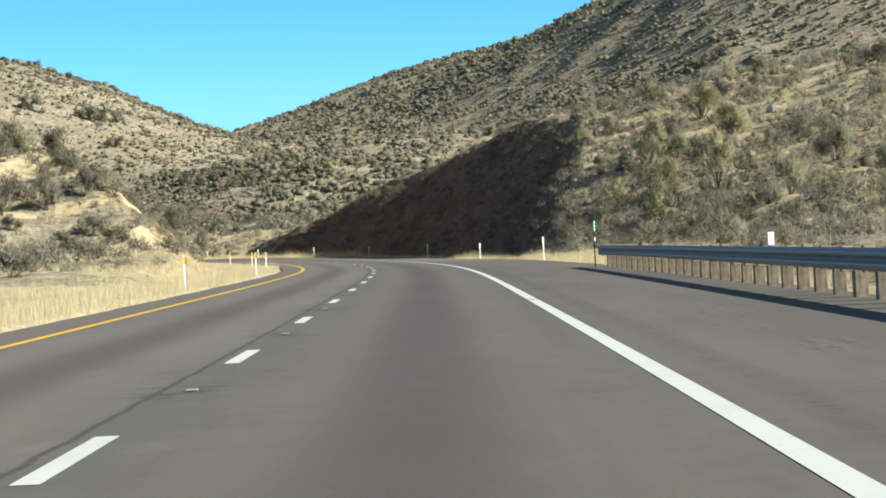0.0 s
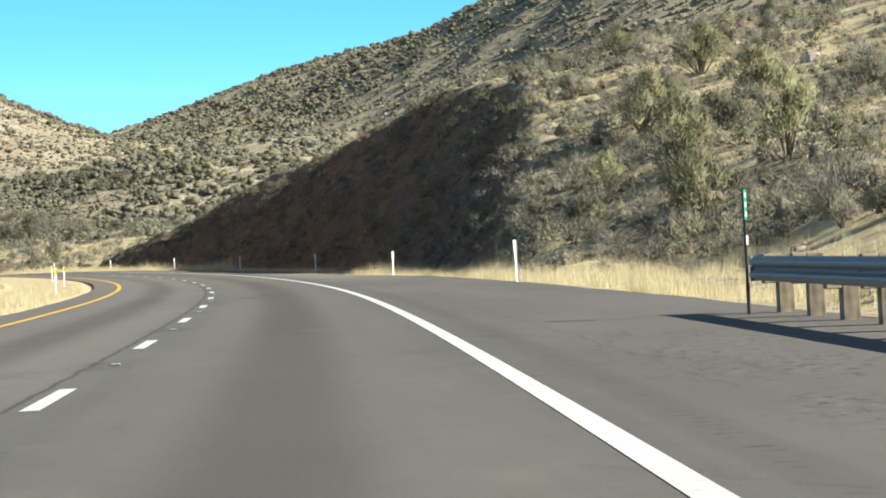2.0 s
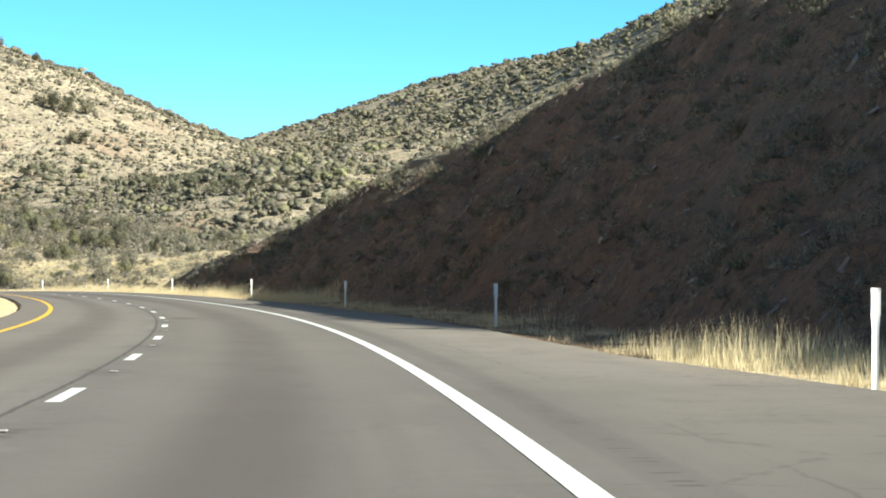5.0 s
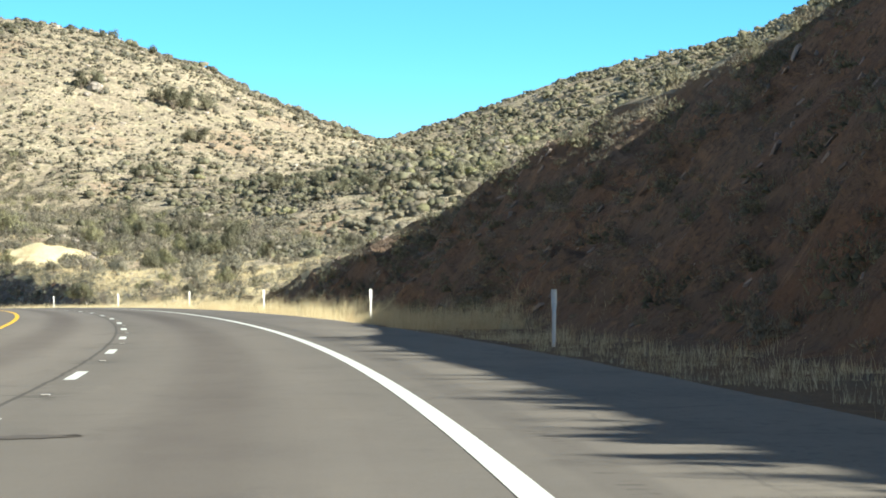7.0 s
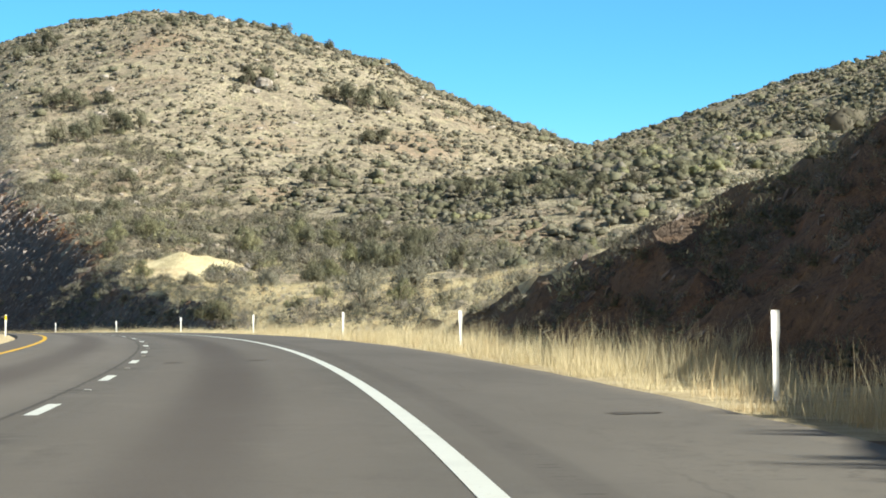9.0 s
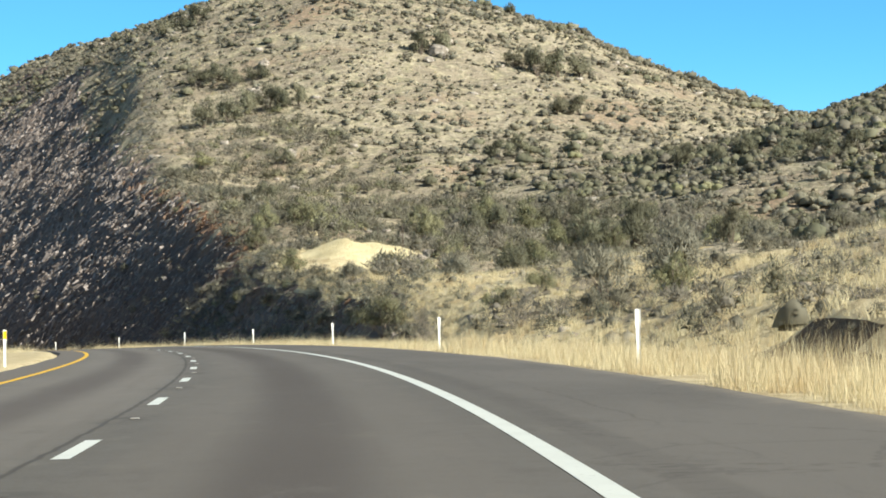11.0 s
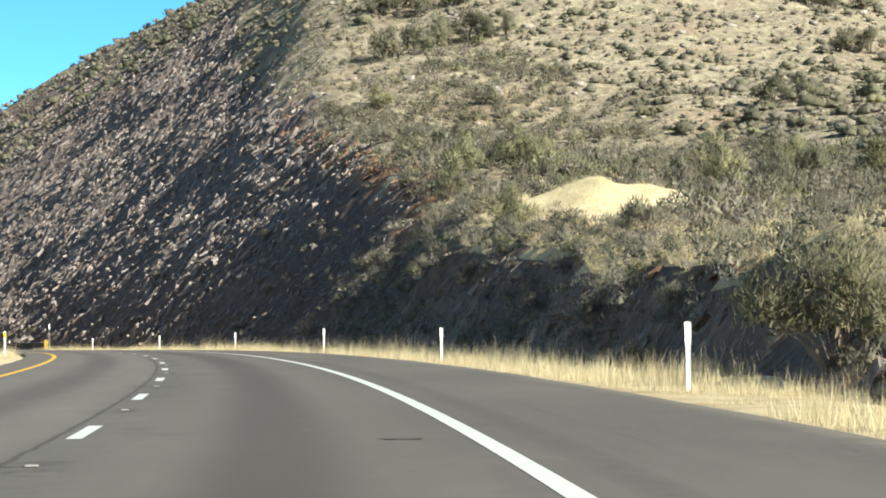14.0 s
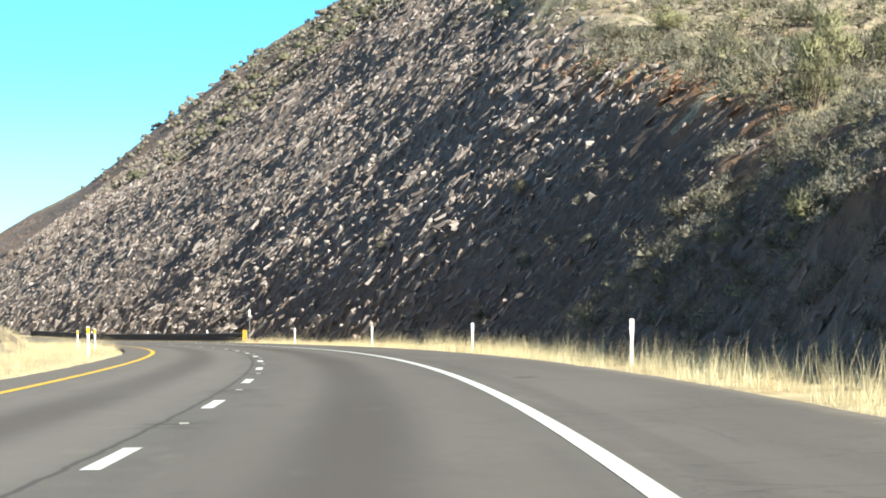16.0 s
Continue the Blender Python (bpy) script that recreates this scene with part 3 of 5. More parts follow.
    up2 = up + cut * np.where(s < 420, rough1, rough2) * np.where(right, 1.0, 0.5 + 0.4 * inner)
    z = np.where(a > 9.3, np.maximum(soft_min(n, up2, np.where(s < 430, 0.35, 2.2 - 1.6 * ledge)), low), np.clip(n, 0, 0))
    z = z - 0.05 * np.clip((a - 5) / 3, 0, 1) + np.clip((a - 7.2) / 3, 0, 1) * fbm(x, y, 1.3, 41, 2) * 0.10
    under = (o > -4.75) & (o < right_edge(s) - 0.05)
    z = np.where(under, -0.16, z)
    return x, y, z + r, depth * (a > 9.3)


def rock_top(s):
    """How far from the road the bare rock of the second cut reaches; soil and bushes lie above it."""
    return np.interp(s, [520, 560, 608, 660, 691, 720, 743, 782, 830], [17, 21.5, 26, 33, 39.5, 44, 51, 63, 76])


def ground_pose(s, o, turn=0.0, sink=0.0):
    x, y, z, _ = terrain(np.array([float(s)]), np.array([float(o)]))
    return pose(float(x[0]), float(y[0]), float(z[0]) - sink, 0, 0, turn)


# ---- building helpers ----
def mesh_of(name, verts, faces, material, smooth=False):
    """A mesh from arrays of places and of triangles or quads."""
    me = bpy.data.meshes.new(name)
    v, f = np.asarray(verts, np.float32), np.asarray(faces, np.int32)
    me.vertices.add(len(v))
    me.vertices.foreach_set("co", v.ravel())
    me.loops.add(f.size)
    me.loops.foreach_set("vertex_index", f.ravel())
    me.polygons.add(len(f))
    me.polygons.foreach_set("loop_start", np.arange(len(f), dtype=np.int32) * f.shape[1])
    me.polygons.foreach_set("use_smooth", np.full(len(f), smooth))
    me.materials.append(material)
    me.update(calc_edges=True)
    return me


def softened(me, normals):
    """Shade a mesh of blades or leaves by the given normals, as one soft mass."""
    n = np.asarray(normals, float)
    me.polygons.foreach_set("use_smooth", np.ones(len(me.polygons), bool))
    me.normals_split_custom_set_from_vertices((n / np.maximum(np.linalg.norm(n, axis=1), 1e-3)[:, None]).astype(np.float32))
    return me


def part(name, data, material, parent, label=""):
    """One mesh object under a thing or a part."""
    if isinstance(data, bmesh.types.BMesh):
        me = bpy.data.meshes.new(name)
        data.to_mesh(me)
        data.free()
        me.materials.append(material)
        data = me
    ob = new(name, data)
    ob.parent = parent
    return tagged(ob, label)


def box(bm, x0, x1, y0, y1, z0, z1, bevel=0.0):
    m = Matrix.Translation(((x0 + x1) / 2, (y0 + y1) / 2, (z0 + z1) / 2)) @ Matrix.Diagonal((x1 - x0, y1 - y0, z1 - z0, 1))
    g = bmesh.ops.create_cube(bm, size=1, matrix=m)
    if bevel:
        edges = list({e for v in g["verts"] for e in v.link_edges})
        bmesh.ops.bevel(bm, geom=edges, offset=bevel, segments=1, affect="EDGES")
    return bm


def ribbon(s0, s1, o, width, lift, step=2.0):
    """A strip along the road, as arrays."""
    s = np.arange(s0, s1 + 0.01, step)
    rows = []
    for e in (-width / 2, width / 2):
        x, y, _ = road_xy(s, o + e)
        rows.append(np.stack([x, y, road_height(s) + lift], 1))
    n = len(s)
    v = np.concatenate(rows)
    i = np.arange(n - 1)
    return v, np.stack([i, i + n, i + n + 1, i + 1], 1)


# ---- the ground ----
def build_ground():
    ss = np.unique(np.concatenate([np.arange(-600, 20, 40), np.arange(20, 200, 2.0), np.arange(200, 505, 1.25), np.arange(505, 800, 0.7), np.arange(800, 880, 1.25), np.arange(880, 1100, 6), np.arange(1100, 1650, 50)]))
    oo = np.concatenate([np.arange(-580, -80, 50), np.arange(-80, -36, 4), np.arange(-36, -20, 1.4), np.arange(-20, -5, 0.6), [-4.9, -4.6, -2, 1, 4, 6.7, 7.05, 7.6, 8.2],
                         np.arange(8.7, 30, 0.55), np.arange(30, 70, 1.25), np.arange(70, 200, 4.2), np.arange(200, 430, 6.0), np.arange(430, 1000, 40)])
    s, o = np.meshgrid(ss, oo, indexing="ij")
    x, y, z, depth = terrain(s.ravel(), o.ravel())
    a, b = s.shape
    i = (np.arange(a - 1)[:, None] * b + np.arange(b - 1)).ravel()
    f = np.stack([i, i + b, i + b + 1, i + 1], 1)[:, ::-1]
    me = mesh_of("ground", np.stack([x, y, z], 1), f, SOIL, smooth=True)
    for m in (RED_CUT, ROCK_CUT, VERGE, PALE_EARTH, ORANGE_EARTH):
        me.materials.append(m)
    at = me.attributes.new("depth", "FLOAT", "POINT")
    at.data.foreach_set("value", depth.astype(np.float32))
    ruddy = 0.22 + 0.78 * np.clip((s - 535) / 20, 0, 1) * np.clip((690 - s) / 40, 0, 1)
    me.attributes.new("ruddy", "FLOAT", "POINT").data.foreach_set("value", ruddy.ravel().astype(np.float32))
    # rises from the shaded stretch to the sunlit one, for the paler rock colour
    weathered = np.clip((s - 585 - 30 * fbm(s, o, 20.0, 83, 2)) / 70, 0, 1)
    me.attributes.new("weathered", "FLOAT", "POINT").data.foreach_set("value", weathered.ravel().astype(np.float32))
    fs, fo, fd = s.ravel()[f].mean(1), o.ravel()[f].mean(1), depth[f].mean(1)
    kind = np.zeros(len(f), np.int32)
    kind[(fd > 0.15) & (fs < 420) & (np.abs(fo) > 10)] = 1
    kind[(fd > 0.15) & (fs >= 420) & (np.abs(fo) > 10) & ((fs < 540) | (fo < rock_top(fs) + 5 * fbm(fs, fo, 5.0, 63, 3)))] = 2
    kind[(fd > -10) & (fs >= 790) & (fo > 10) & (fo < rock_top(fs))] = 2
    kind[(fo > -9) & (fo < 10.2)] = 3
    # verge in the cut's shadow given darker earth: shade put into its colour
    kind[(fo > 6.9) & (fo < 10.2) & (fs > 205) & (fs < 296)] = 1
    kind[(fs > 352) & (fs < 505) & (fo > 0) & (fo < 15) & (kind == 0)] = 3
    # bleached grass in patches on the slopes near the road
    straw = fbm(x[f].mean(1), y[f].mean(1), 6.0, 57, 3) > -0.04
    bank = (kind == 1) & (fo < 0)
    kind[bank] = np.where(fbm(fs, fo, 3.0, 89, 3)[bank] > 0.02, 3, 5)
    kind[straw & (kind == 0) & (fo > 10) & (fo < 42) & (((fs > 116) & (fs < 262)) | ((fs > 372) & (fs < 545)))] = 3
    kind[straw & (kind == 0) & (fo < -8) & (fo > -30) & (fs > 110) & (fs < 330)] = 3
    bare = ((fs - 530) / 6.4) ** 2 + ((fo - 23.3) / 4.3) ** 2 < 1 + 0.9 * fbm(fs, fo, 3.0, 69, 3)
    kind[((fs - 527) / 13) ** 2 + ((fo - 22.8) / 6) ** 2 < 1 + 0.8 * fbm(fs, fo, 4.0, 67, 3)] = 3
    kind[bare] = 4
    me.polygons.foreach_set("material_index", kind)
    me.polygons.foreach_set("use_smooth", (kind != 2) & (kind != 1))
    return tagged(new("ground", me), "dry rocky desert hills with steep road cuts", "ground", kind="structure")


def build_road():
    ss = np.arange(-60, 860.1, 2.0)
    cols = [-4.65, -4.55, -3.4, -1.75, 0, 1.8, 3.66, 5.3, None, None]
    v, uv = [], []
    for j, c in enumerate(cols):
        o = np.full_like(ss, c) if c is not None else right_edge(ss) + (0.0 if j == len(cols) - 2 else 0.08) + 0.10 * fbm(ss, ss * 0, 3.0, 71, 2)
        if j < 2:
            o = o + 0.10 * fbm(ss, ss * 0, 3.0, 72, 2)
        x, y, _ = road_xy(ss, o)
        v.append(np.stack([x, y, road_height(ss) - (0.12 if j in (0, len(cols) - 1) else 0.0)], 1))
        uv.append(np.stack([o, ss], 1))
    n, m = len(ss), len(cols)
    v, uv = np.stack(v, 1).reshape(-1, 3), np.stack(uv, 1).reshape(-1, 2)
    i = (np.arange(n - 1)[:, None] * m + np.arange(m - 1)).ravel()
    f = np.stack([i, i + 1, i + m + 1, i + m], 1)
    me = mesh_of("road", v, f, ASPHALT, smooth=False)
    layer = me.uv_layers.new(name="metres")
    layer.data.foreach_set("uv", uv[f.ravel()].astype(np.float32).ravel())
    road = tagged(new("road", me), "worn grey two-lane asphalt carriageway curving left", "road", kind="structure")
    # painted lines
    part("edge_line", mesh_of("edge_line", *ribbon(-40, 850, 3.65, 0.18, 0.004), WHITE_PAINT), WHITE_PAINT, road, "solid white edge line")
    part("median_line", mesh_of("median_line", *ribbon(-40, 850, -3.43, 0.16, 0.004), YELLOW_PAINT), YELLOW_PAINT, road, "solid yellow edge line")
    me_marker = bmesh.new()
    box(me_marker, -0.05, 0.05, -0.05, 0.05, 0.0, 0.018, 0.008)
    mk = bpy.data.meshes.new("pavement_marker")
    me_marker.to_mesh(mk)
    me_marker.free()
    mk.materials.append(MARKER)
    for k in range(-3, 52):
        c = 46.76 + 12.192 * k
        part("lane_dash", mesh_of("lane_dash", *ribbon(c - 1.52, c + 1.53, 0.0, 0.15, 0.004, 0.61), WHITE_PAINT), WHITE_PAINT, road)
        if -1 <= k < 45:
            p = part("pavement_marker", mk, MARKER, road)
            p.matrix_basis = road_pose(c + 6.1, 0.06, 0.002)
    # dark tar patches and filled cracks: along, across, reach along, reach across, slant
    for s, o, ds, do, slant in ((474.0, 5.4, 0.16, 1.5, 0.5), (77.6, 3.62, 0.22, 0.2, 0.0), (393.8, 5.66, 0.15, 0.25, 0.2), (434.6, 2.95, 0.2, 0.22, 0.0), (328.2, 2.5, 0.4, 0.2, 0.3),
                                (326.0, 0.8, 0.5, 0.22, 0.2), (301.0, 5.95, 0.3, 0.3, 0.4), (144.5, 5.2, 0.9, 0.05, -0.1), (240.6, 0.55, 0.3, 0.35, 0.2), (153.3, 1.0, 0.35, 0.3, 0.2), (510.6, 4.8, 0.3, 0.25, 0.1)):
        rng = random.Random(int(s))
        ring = []
        for k in range(20):
            a, w = 6.283 * k / 20, rng.uniform(0.65, 1.15)
            po = o + do * math.cos(a) * w
            x, y, _ = road_xy(s + ds * math.sin(a) * w + slant * (po - o), po)
            ring.append((float(x), float(y), float(road_height(np.array([s]))[0]) + 0.005))
        bm = bmesh.new()
        bm.faces.new([bm.verts.new(p) for p in ring])
        bmesh.ops.triangulate(bm, faces=bm.faces[:])
        part("tar_patch", bm, TAR, road, "dark tar patch")
    return road


build_ground()
build_road()


# ---- roadside furniture ----
def thing(name, m, label, category, group=""):
    ob = new(name)
    ob.empty_display_size = 0.2
    ob.matrix_basis = m
    return tagged(ob, label, category, group)


def place(ob, m):
    """Put a part at a pose in the world."""
    ob.matrix_basis = ob.parent.matrix_basis.inverted() @ m
    return ob


def build_delineator(yellow):
    """A flexible flat roadside post, broad at its top."""
    ob = thing("delineator_post", pose(0, 0, 0), "white plastic delineator post with a " + ("yellow" if yellow else "white") + " reflective top beside the road",
               "road post", "delineators along the " + ("median" if yellow else "shoulder"))
    bm = bmesh.new()
    rings = []
    for z, w in ((-0.5, 0.036), (0.62, 0.037), (0.68, 0.041), (0.79, 0.052), (1.02, 0.053), (1.05, 0.049)):
        ring = [bm.verts.new((w * u, 0.006 - 0.016 * u * u + t, z)) for u, t in ((-1, 0), (-0.5, 0), (0, 0), (0.5, 0), (1, 0), (1, 0.012), (0.5, 0.012), (0, 0.012), (-0.5, 0.012), (-1, 0.012))]
        rings.append(ring)
    for a, b in zip(rings, rings[1:]):
        for i in range(10):
            bm.faces.new((a[i], a[(i + 1) % 10], b[(i + 1) % 10], b[i]))
    bm.faces.new(rings[-1])
    part("post_blade", bm, WHITE_PLASTIC, ob)
    bm = bmesh.new()
    rings = []
    for z in (0.80, 1.01):
        rings.append([bm.verts.new((0.047 * u, 0.0 - 0.0135 * u * u, z)) for u in (-1, -0.5, 0, 0.5, 1)])
    for i in range(4):
        bm.faces.new((rings[0][i], rings[0][i + 1], rings[1][i + 1], rings[1][i]))
    part("reflector_sheet", bm, YELLOW_SHEET if yellow else WHITE_SHEET, ob)
    return ob


def build_delineators():
    rng = random.Random(5)
    first = build_delineator(False)
    places = [(157.8, 8.45), (194.1, 7.99), (231.1, 8.1), (268.1, 7.96), (305.3, 8.25), (342.2, 8.19), (376.8, 8.26), (413.4, 8.21),
              (450.0, 8.18), (486.3, 8.15), (523.0, 8.28), (559.7, 8.27), (596.1, 8.09), (632.9, 8.03)]
    for i, (s, o) in enumerate(places):
        m = road_pose(s, o, {0: 0.12, 9: -0.12}.get(i, -0.04), rng.uniform(-8, 8)) @ pose(0, 0, 0, rng.uniform(-1, 1), -1.8 if i == 0 else rng.uniform(-0.8, 0.8))
        if i:
            copy_thing(first, m)
        else:
            first.matrix_basis = m
    second = build_delineator(True)
    for i, (s, o) in enumerate([(106.5, -5.05), (144.8, -5.1), (181.4, -5.5), (218.0, -6.0), (254.6, -5.9), (401.0, -5.1),
                                (518.0, -5.4), (554.0, -5.5), (590.0, -5.9), (627.0, -6.2)]):
        m = road_pose(s, o, -0.04, rng.uniform(-8, 8)) @ pose(0, 0, 0, rng.uniform(-1, 1), rng.uniform(-1, 1))
        if i:
            copy_thing(second, m)
        else:
            second.matrix_basis = m


def rail_panel(s0, s1, o, waves=2):
    """One corrugated steel panel, bent along the road, as arrays."""
    prof = [(0.0, 0.73 - 0.16 * waves)]
    for i in range(waves):
        z0 = 0.73 - 0.16 * (waves - i)
        prof += [(-0.012, z0 + 0.02), (-0.075, z0 + 0.055), (-0.083, z0 + 0.08), (-0.075, z0 + 0.105), (-0.012, z0 + 0.14), (0.0, z0 + 0.16)]
    both = prof + [(d + 0.006, z) for d, z in reversed(prof)]
    ss = np.linspace(s0, s1, 4)
    v = []
    for s in ss:
        for d, z in both:
            x, y, _ = road_xy(s, o + d)
            v.append((float(x), float(y), float(road_height(np.array([s]))[0]) + z))
    n = len(both)
    f = [(a * n + i, a * n + (i + 1) % n, (a + 1) * n + (i + 1) % n, (a + 1) * n + i) for a in range(len(ss) - 1) for i in range(n)]
    return v, f


def build_guardrail(s0, s1, o, label, marker, steel, timber):
    ob = thing("guardrail", road_pose(s0, o), label, "guardrail")
    inv = ob.matrix_basis.inverted()
    bm = bmesh.new()
    box(bm, 0.19, 0.39, -0.10, 0.10, -0.5, 0.74, 0.012)
    post = bpy.data.meshes.new("timber_post")
    bm.to_mesh(post)
    bm.free()
    post.materials.append(timber)
    bm = bmesh.new()
    box(bm, 0.012, 0.185, -0.10, 0.10, 0.38, 0.75, 0.01)
    block = bpy.data.meshes.new("timber_block")
    bm.to_mesh(block)
    bm.free()
    block.materials.append(timber)
    bm = bmesh.new()
    bmesh.ops.create_cone(bm, cap_ends=True, segments=8, radius1=0.022, radius2=0.014, depth=0.02, matrix=pose(-0.008, 0, 0.575, 0, -90))
    bolt = bpy.data.meshes.new("rail_bolt")
    bm.to_mesh(bolt)
    bm.free()
    bolt.materials.append(STEEL)
    rng = random.Random(9)
    n = int((s1 - s0) / 1.905)
    for k in range(n + 1):
        s = s0 + 0.4 + 1.905 * k
        m = road_pose(s, o, rng.uniform(-0.03, 0.03), rng.uniform(-3, 3))
        place(part("timber_post", post, TIMBER, ob), m)
        place(part("timber_block", block, TIMBER, ob), m)
        place(part("rail_bolt", bolt, STEEL, ob), m)
    k = s0
    while k < s1 - 0.1:
        e = min(k + 3.81, s1)
        # the far rail's extra waves stand in for the shadow beneath it
        v, f = rail_panel(k, e + 0.12 if e < s1 else e, o - 0.0 + (0.004 if int((k - s0) / 3.81) % 2 else 0.0), 2 if marker == "sign" else 4)
        p = part("rail_panel", mesh_of("rail_panel", v, f, steel), steel, ob)
        p.matrix_basis = inv
        k = e
    # rounded end wing
    bm = bmesh.new()
    end = s1 if marker == "sign" else s0
    for a in range(9):
        t = math.pi * a / 8
        for z in (0.40, 0.57, 0.74):
            bm.verts.new((0.09 - 0.15 * math.cos(t), (0.30 * math.sin(t)) * (1 if marker == "sign" else -1), z))
    bm.verts.ensure_lookup_table()
    for a in range(8):
        for j in range(2):
            i = a * 3 + j
            bm.faces.new((bm.verts[i], bm.verts[i + 3], bm.verts[i + 4], bm.verts[i + 1]))
    bmesh.ops.solidify(bm, geom=bm.faces[:], thickness=0.006)
    place(part("end_wing", bm, STEEL, ob), road_pose(end, o))
    # small reflectors on top of the rail
    bm = bmesh.new()
    box(bm, -0.055, 0.055, -0.008, 0.008, 0.74, 0.98, 0.004)
    tab = bpy.data.meshes.new("reflector_tab")
    bm.to_mesh(tab)
    bm.free()
    tab.materials.append(WHITE_SHEET)
    for s in np.arange(s1 - 40.5, s0, -36.6):
        place(part("reflector_tab", tab, WHITE_SHEET, ob, "white reflector tab"), road_pose(float(s), o + 0.28))
    return ob


def build_mile_sign():
    ob = thing("mile_marker", road_pose(119.6, 7.63, -0.02, 70), "narrow green mile marker on a dark steel post", "road sign")
    bm = bmesh.new()
    box(bm, -0.022, 0.022, -0.004, 0.004, -0.3, 1.62)
    box(bm, -0.026, -0.020, -0.004, 0.026, -0.3, 1.62)
    box(bm, 0.020, 0.026, -0.004, 0.026, -0.3, 1.62)
    part("sign_post", bm, DARK_STEEL, ob)
    bm = bmesh.new()
    box(bm, -0.10, 0.10, -0.010, -0.006, 1.22, 1.60, 0.001)
    plate = part("sign_plate", bm, GREEN_SHEET, ob, "green plate with white bars")
    bm = bmesh.new()
    for z in (1.29, 1.41, 1.53):
        box(bm, -0.045, 0.045, -0.0125, -0.0105, z - 0.03, z + 0.03)
    part("sign_bars", bm, WHITE_SHEET, plate)
    bm = bmesh.new()
    box(bm, -0.055, 0.055, -0.016, -0.006, 0.90, 1.02, 0.002)
    part("reflector", bm, WHITE_SHEET, ob, "white square reflector")
    bm = bmesh.new()
    box(bm, -0.03, 0.03, -0.012, 0.028, -0.02, 0.42, 0.002)
    part("post_sleeve", bm, DARK_STEEL, ob, "black lower sleeve")
    return ob


def build_object_marker():
    ob = thing("object_marker", road_pose(661.0, 8.1), "black and yellow striped object marker before a guardrail end", "road sign")
    bm = bmesh.new()
    box(bm, -0.03, 0.03, -0.02, 0.02, -0.3, 1.0)
    part("marker_post", bm, DARK_STEEL, ob)
    bm = bmesh.new()
    box(bm, -0.17, 0.17, -0.035, -0.025, 0.15, 0.95, 0.004)
    part("striped_plate", bm, STRIPES, ob, "slanted black and yellow stripes")
    ob2 = thing("roadside_pole", road_pose(664.0, 8.9), "thin grey steel pole behind the guardrail end", "pole")
    bm = bmesh.new()
    bmesh.ops.create_cone(bm, cap_ends=True, segments=8, radius1=0.04, radius2=0.035, depth=2.9, matrix=pose(0, 0, 1.2))
    part("pole_tube", bm, STEEL, ob2)
    bm = bmesh.new()
    box(bm, -0.06, 0.06, -0.05, -0.042, 2.0, 2.5, 0.002)
    part("pole_plate", bm, WHITE_SHEET, ob2)
    return ob


def build_fence_posts():
    """Thin rusty fence posts that stand behind the mound, a few of a lost fence."""
    first = None
    for s, o, lean in ((537.0, 26.6, 2.0), (529.5, 26.9, -1.5), (527.0, 26.2, 3.0)):
        m = ground_pose(s, o, 30.0) @ pose(0, 0, 0, lean)
        if first:
            copy_thing(first, m)
            continue
        first = thing("fence_post", m, "thin rusty steel fence post on the dry slope", "fence post", "fence posts by the mound")
        bm = bmesh.new()
        box(bm, -0.02, 0.02, -0.004, 0.004, -0.3, 1.9)
        box(bm, -0.004, 0.004, 0.004, 0.026, -0.3, 1.9)
        part("post_bar", bm, RUST_SHADE_STEEL, first)
        bm = bmesh.new()
        box(bm, -0.07, 0.07, -0.008, -0.0045, -0.25, 0.02)
        part("anchor_plate", bm, RUST_SHADE_STEEL, first)


build_fence_posts()
build_delineators()
build_guardrail(-12.0, 120.3, 7.85, "galvanised W-beam guardrail on weathered timber posts along the shoulder", "sign", STEEL, TIMBER)
# rail and posts coloured dark for the shade on their road side
build_guardrail(662.5, 800.0, 8.3, "W-beam guardrail on posts below the rock cut, coloured dark for its shaded side", "stripes", RUST_SHADE_STEEL, DARK_STEEL)
build_mile_sign()
build_object_marker()


# ---- plants ----
RNG = np.random.default_rng(12)


def unit(n):
    d = RNG.normal(size=(n, 3))
    return d / np.linalg.norm(d, axis=1)[:, None]


def sticks(segs):
    """Tapered three-sided twigs between pairs of places: x, y, z, radius at both ends."""
    g = np.asarray(segs, float)
    a, b, ra, rb = g[:, 0:3], g[:, 4:7], g[:, 3], g[:, 7]
    d = (b - a) / np.maximum(np.linalg.norm(b - a, axis=1), 1e-6)[:, None]
    s = np.cross(d, np.where(np.abs(d[:, 2:3]) < 0.9, [[0, 0, 1.0]], [[1.0, 0, 0]]))
    s /= np.linalg.norm(s, axis=1)[:, None]
    t = np.cross(d, s)
    v = []
    for p, r in ((a, ra), (b, rb)):
        for q in (0, 2.094, 4.189):
            v.append(p + (s * math.cos(q) + t * math.sin(q)) * r[:, None])
    v = np.stack(v, 1)
    i = np.arange(len(g))[:, None, None] * 6
    f = np.array([(0, 1, 4), (0, 4, 3), (1, 2, 5), (1, 5, 4), (2, 0, 3), (2, 3, 5)])
    return v.reshape(-1, 3), (i + f).reshape(-1, 3)


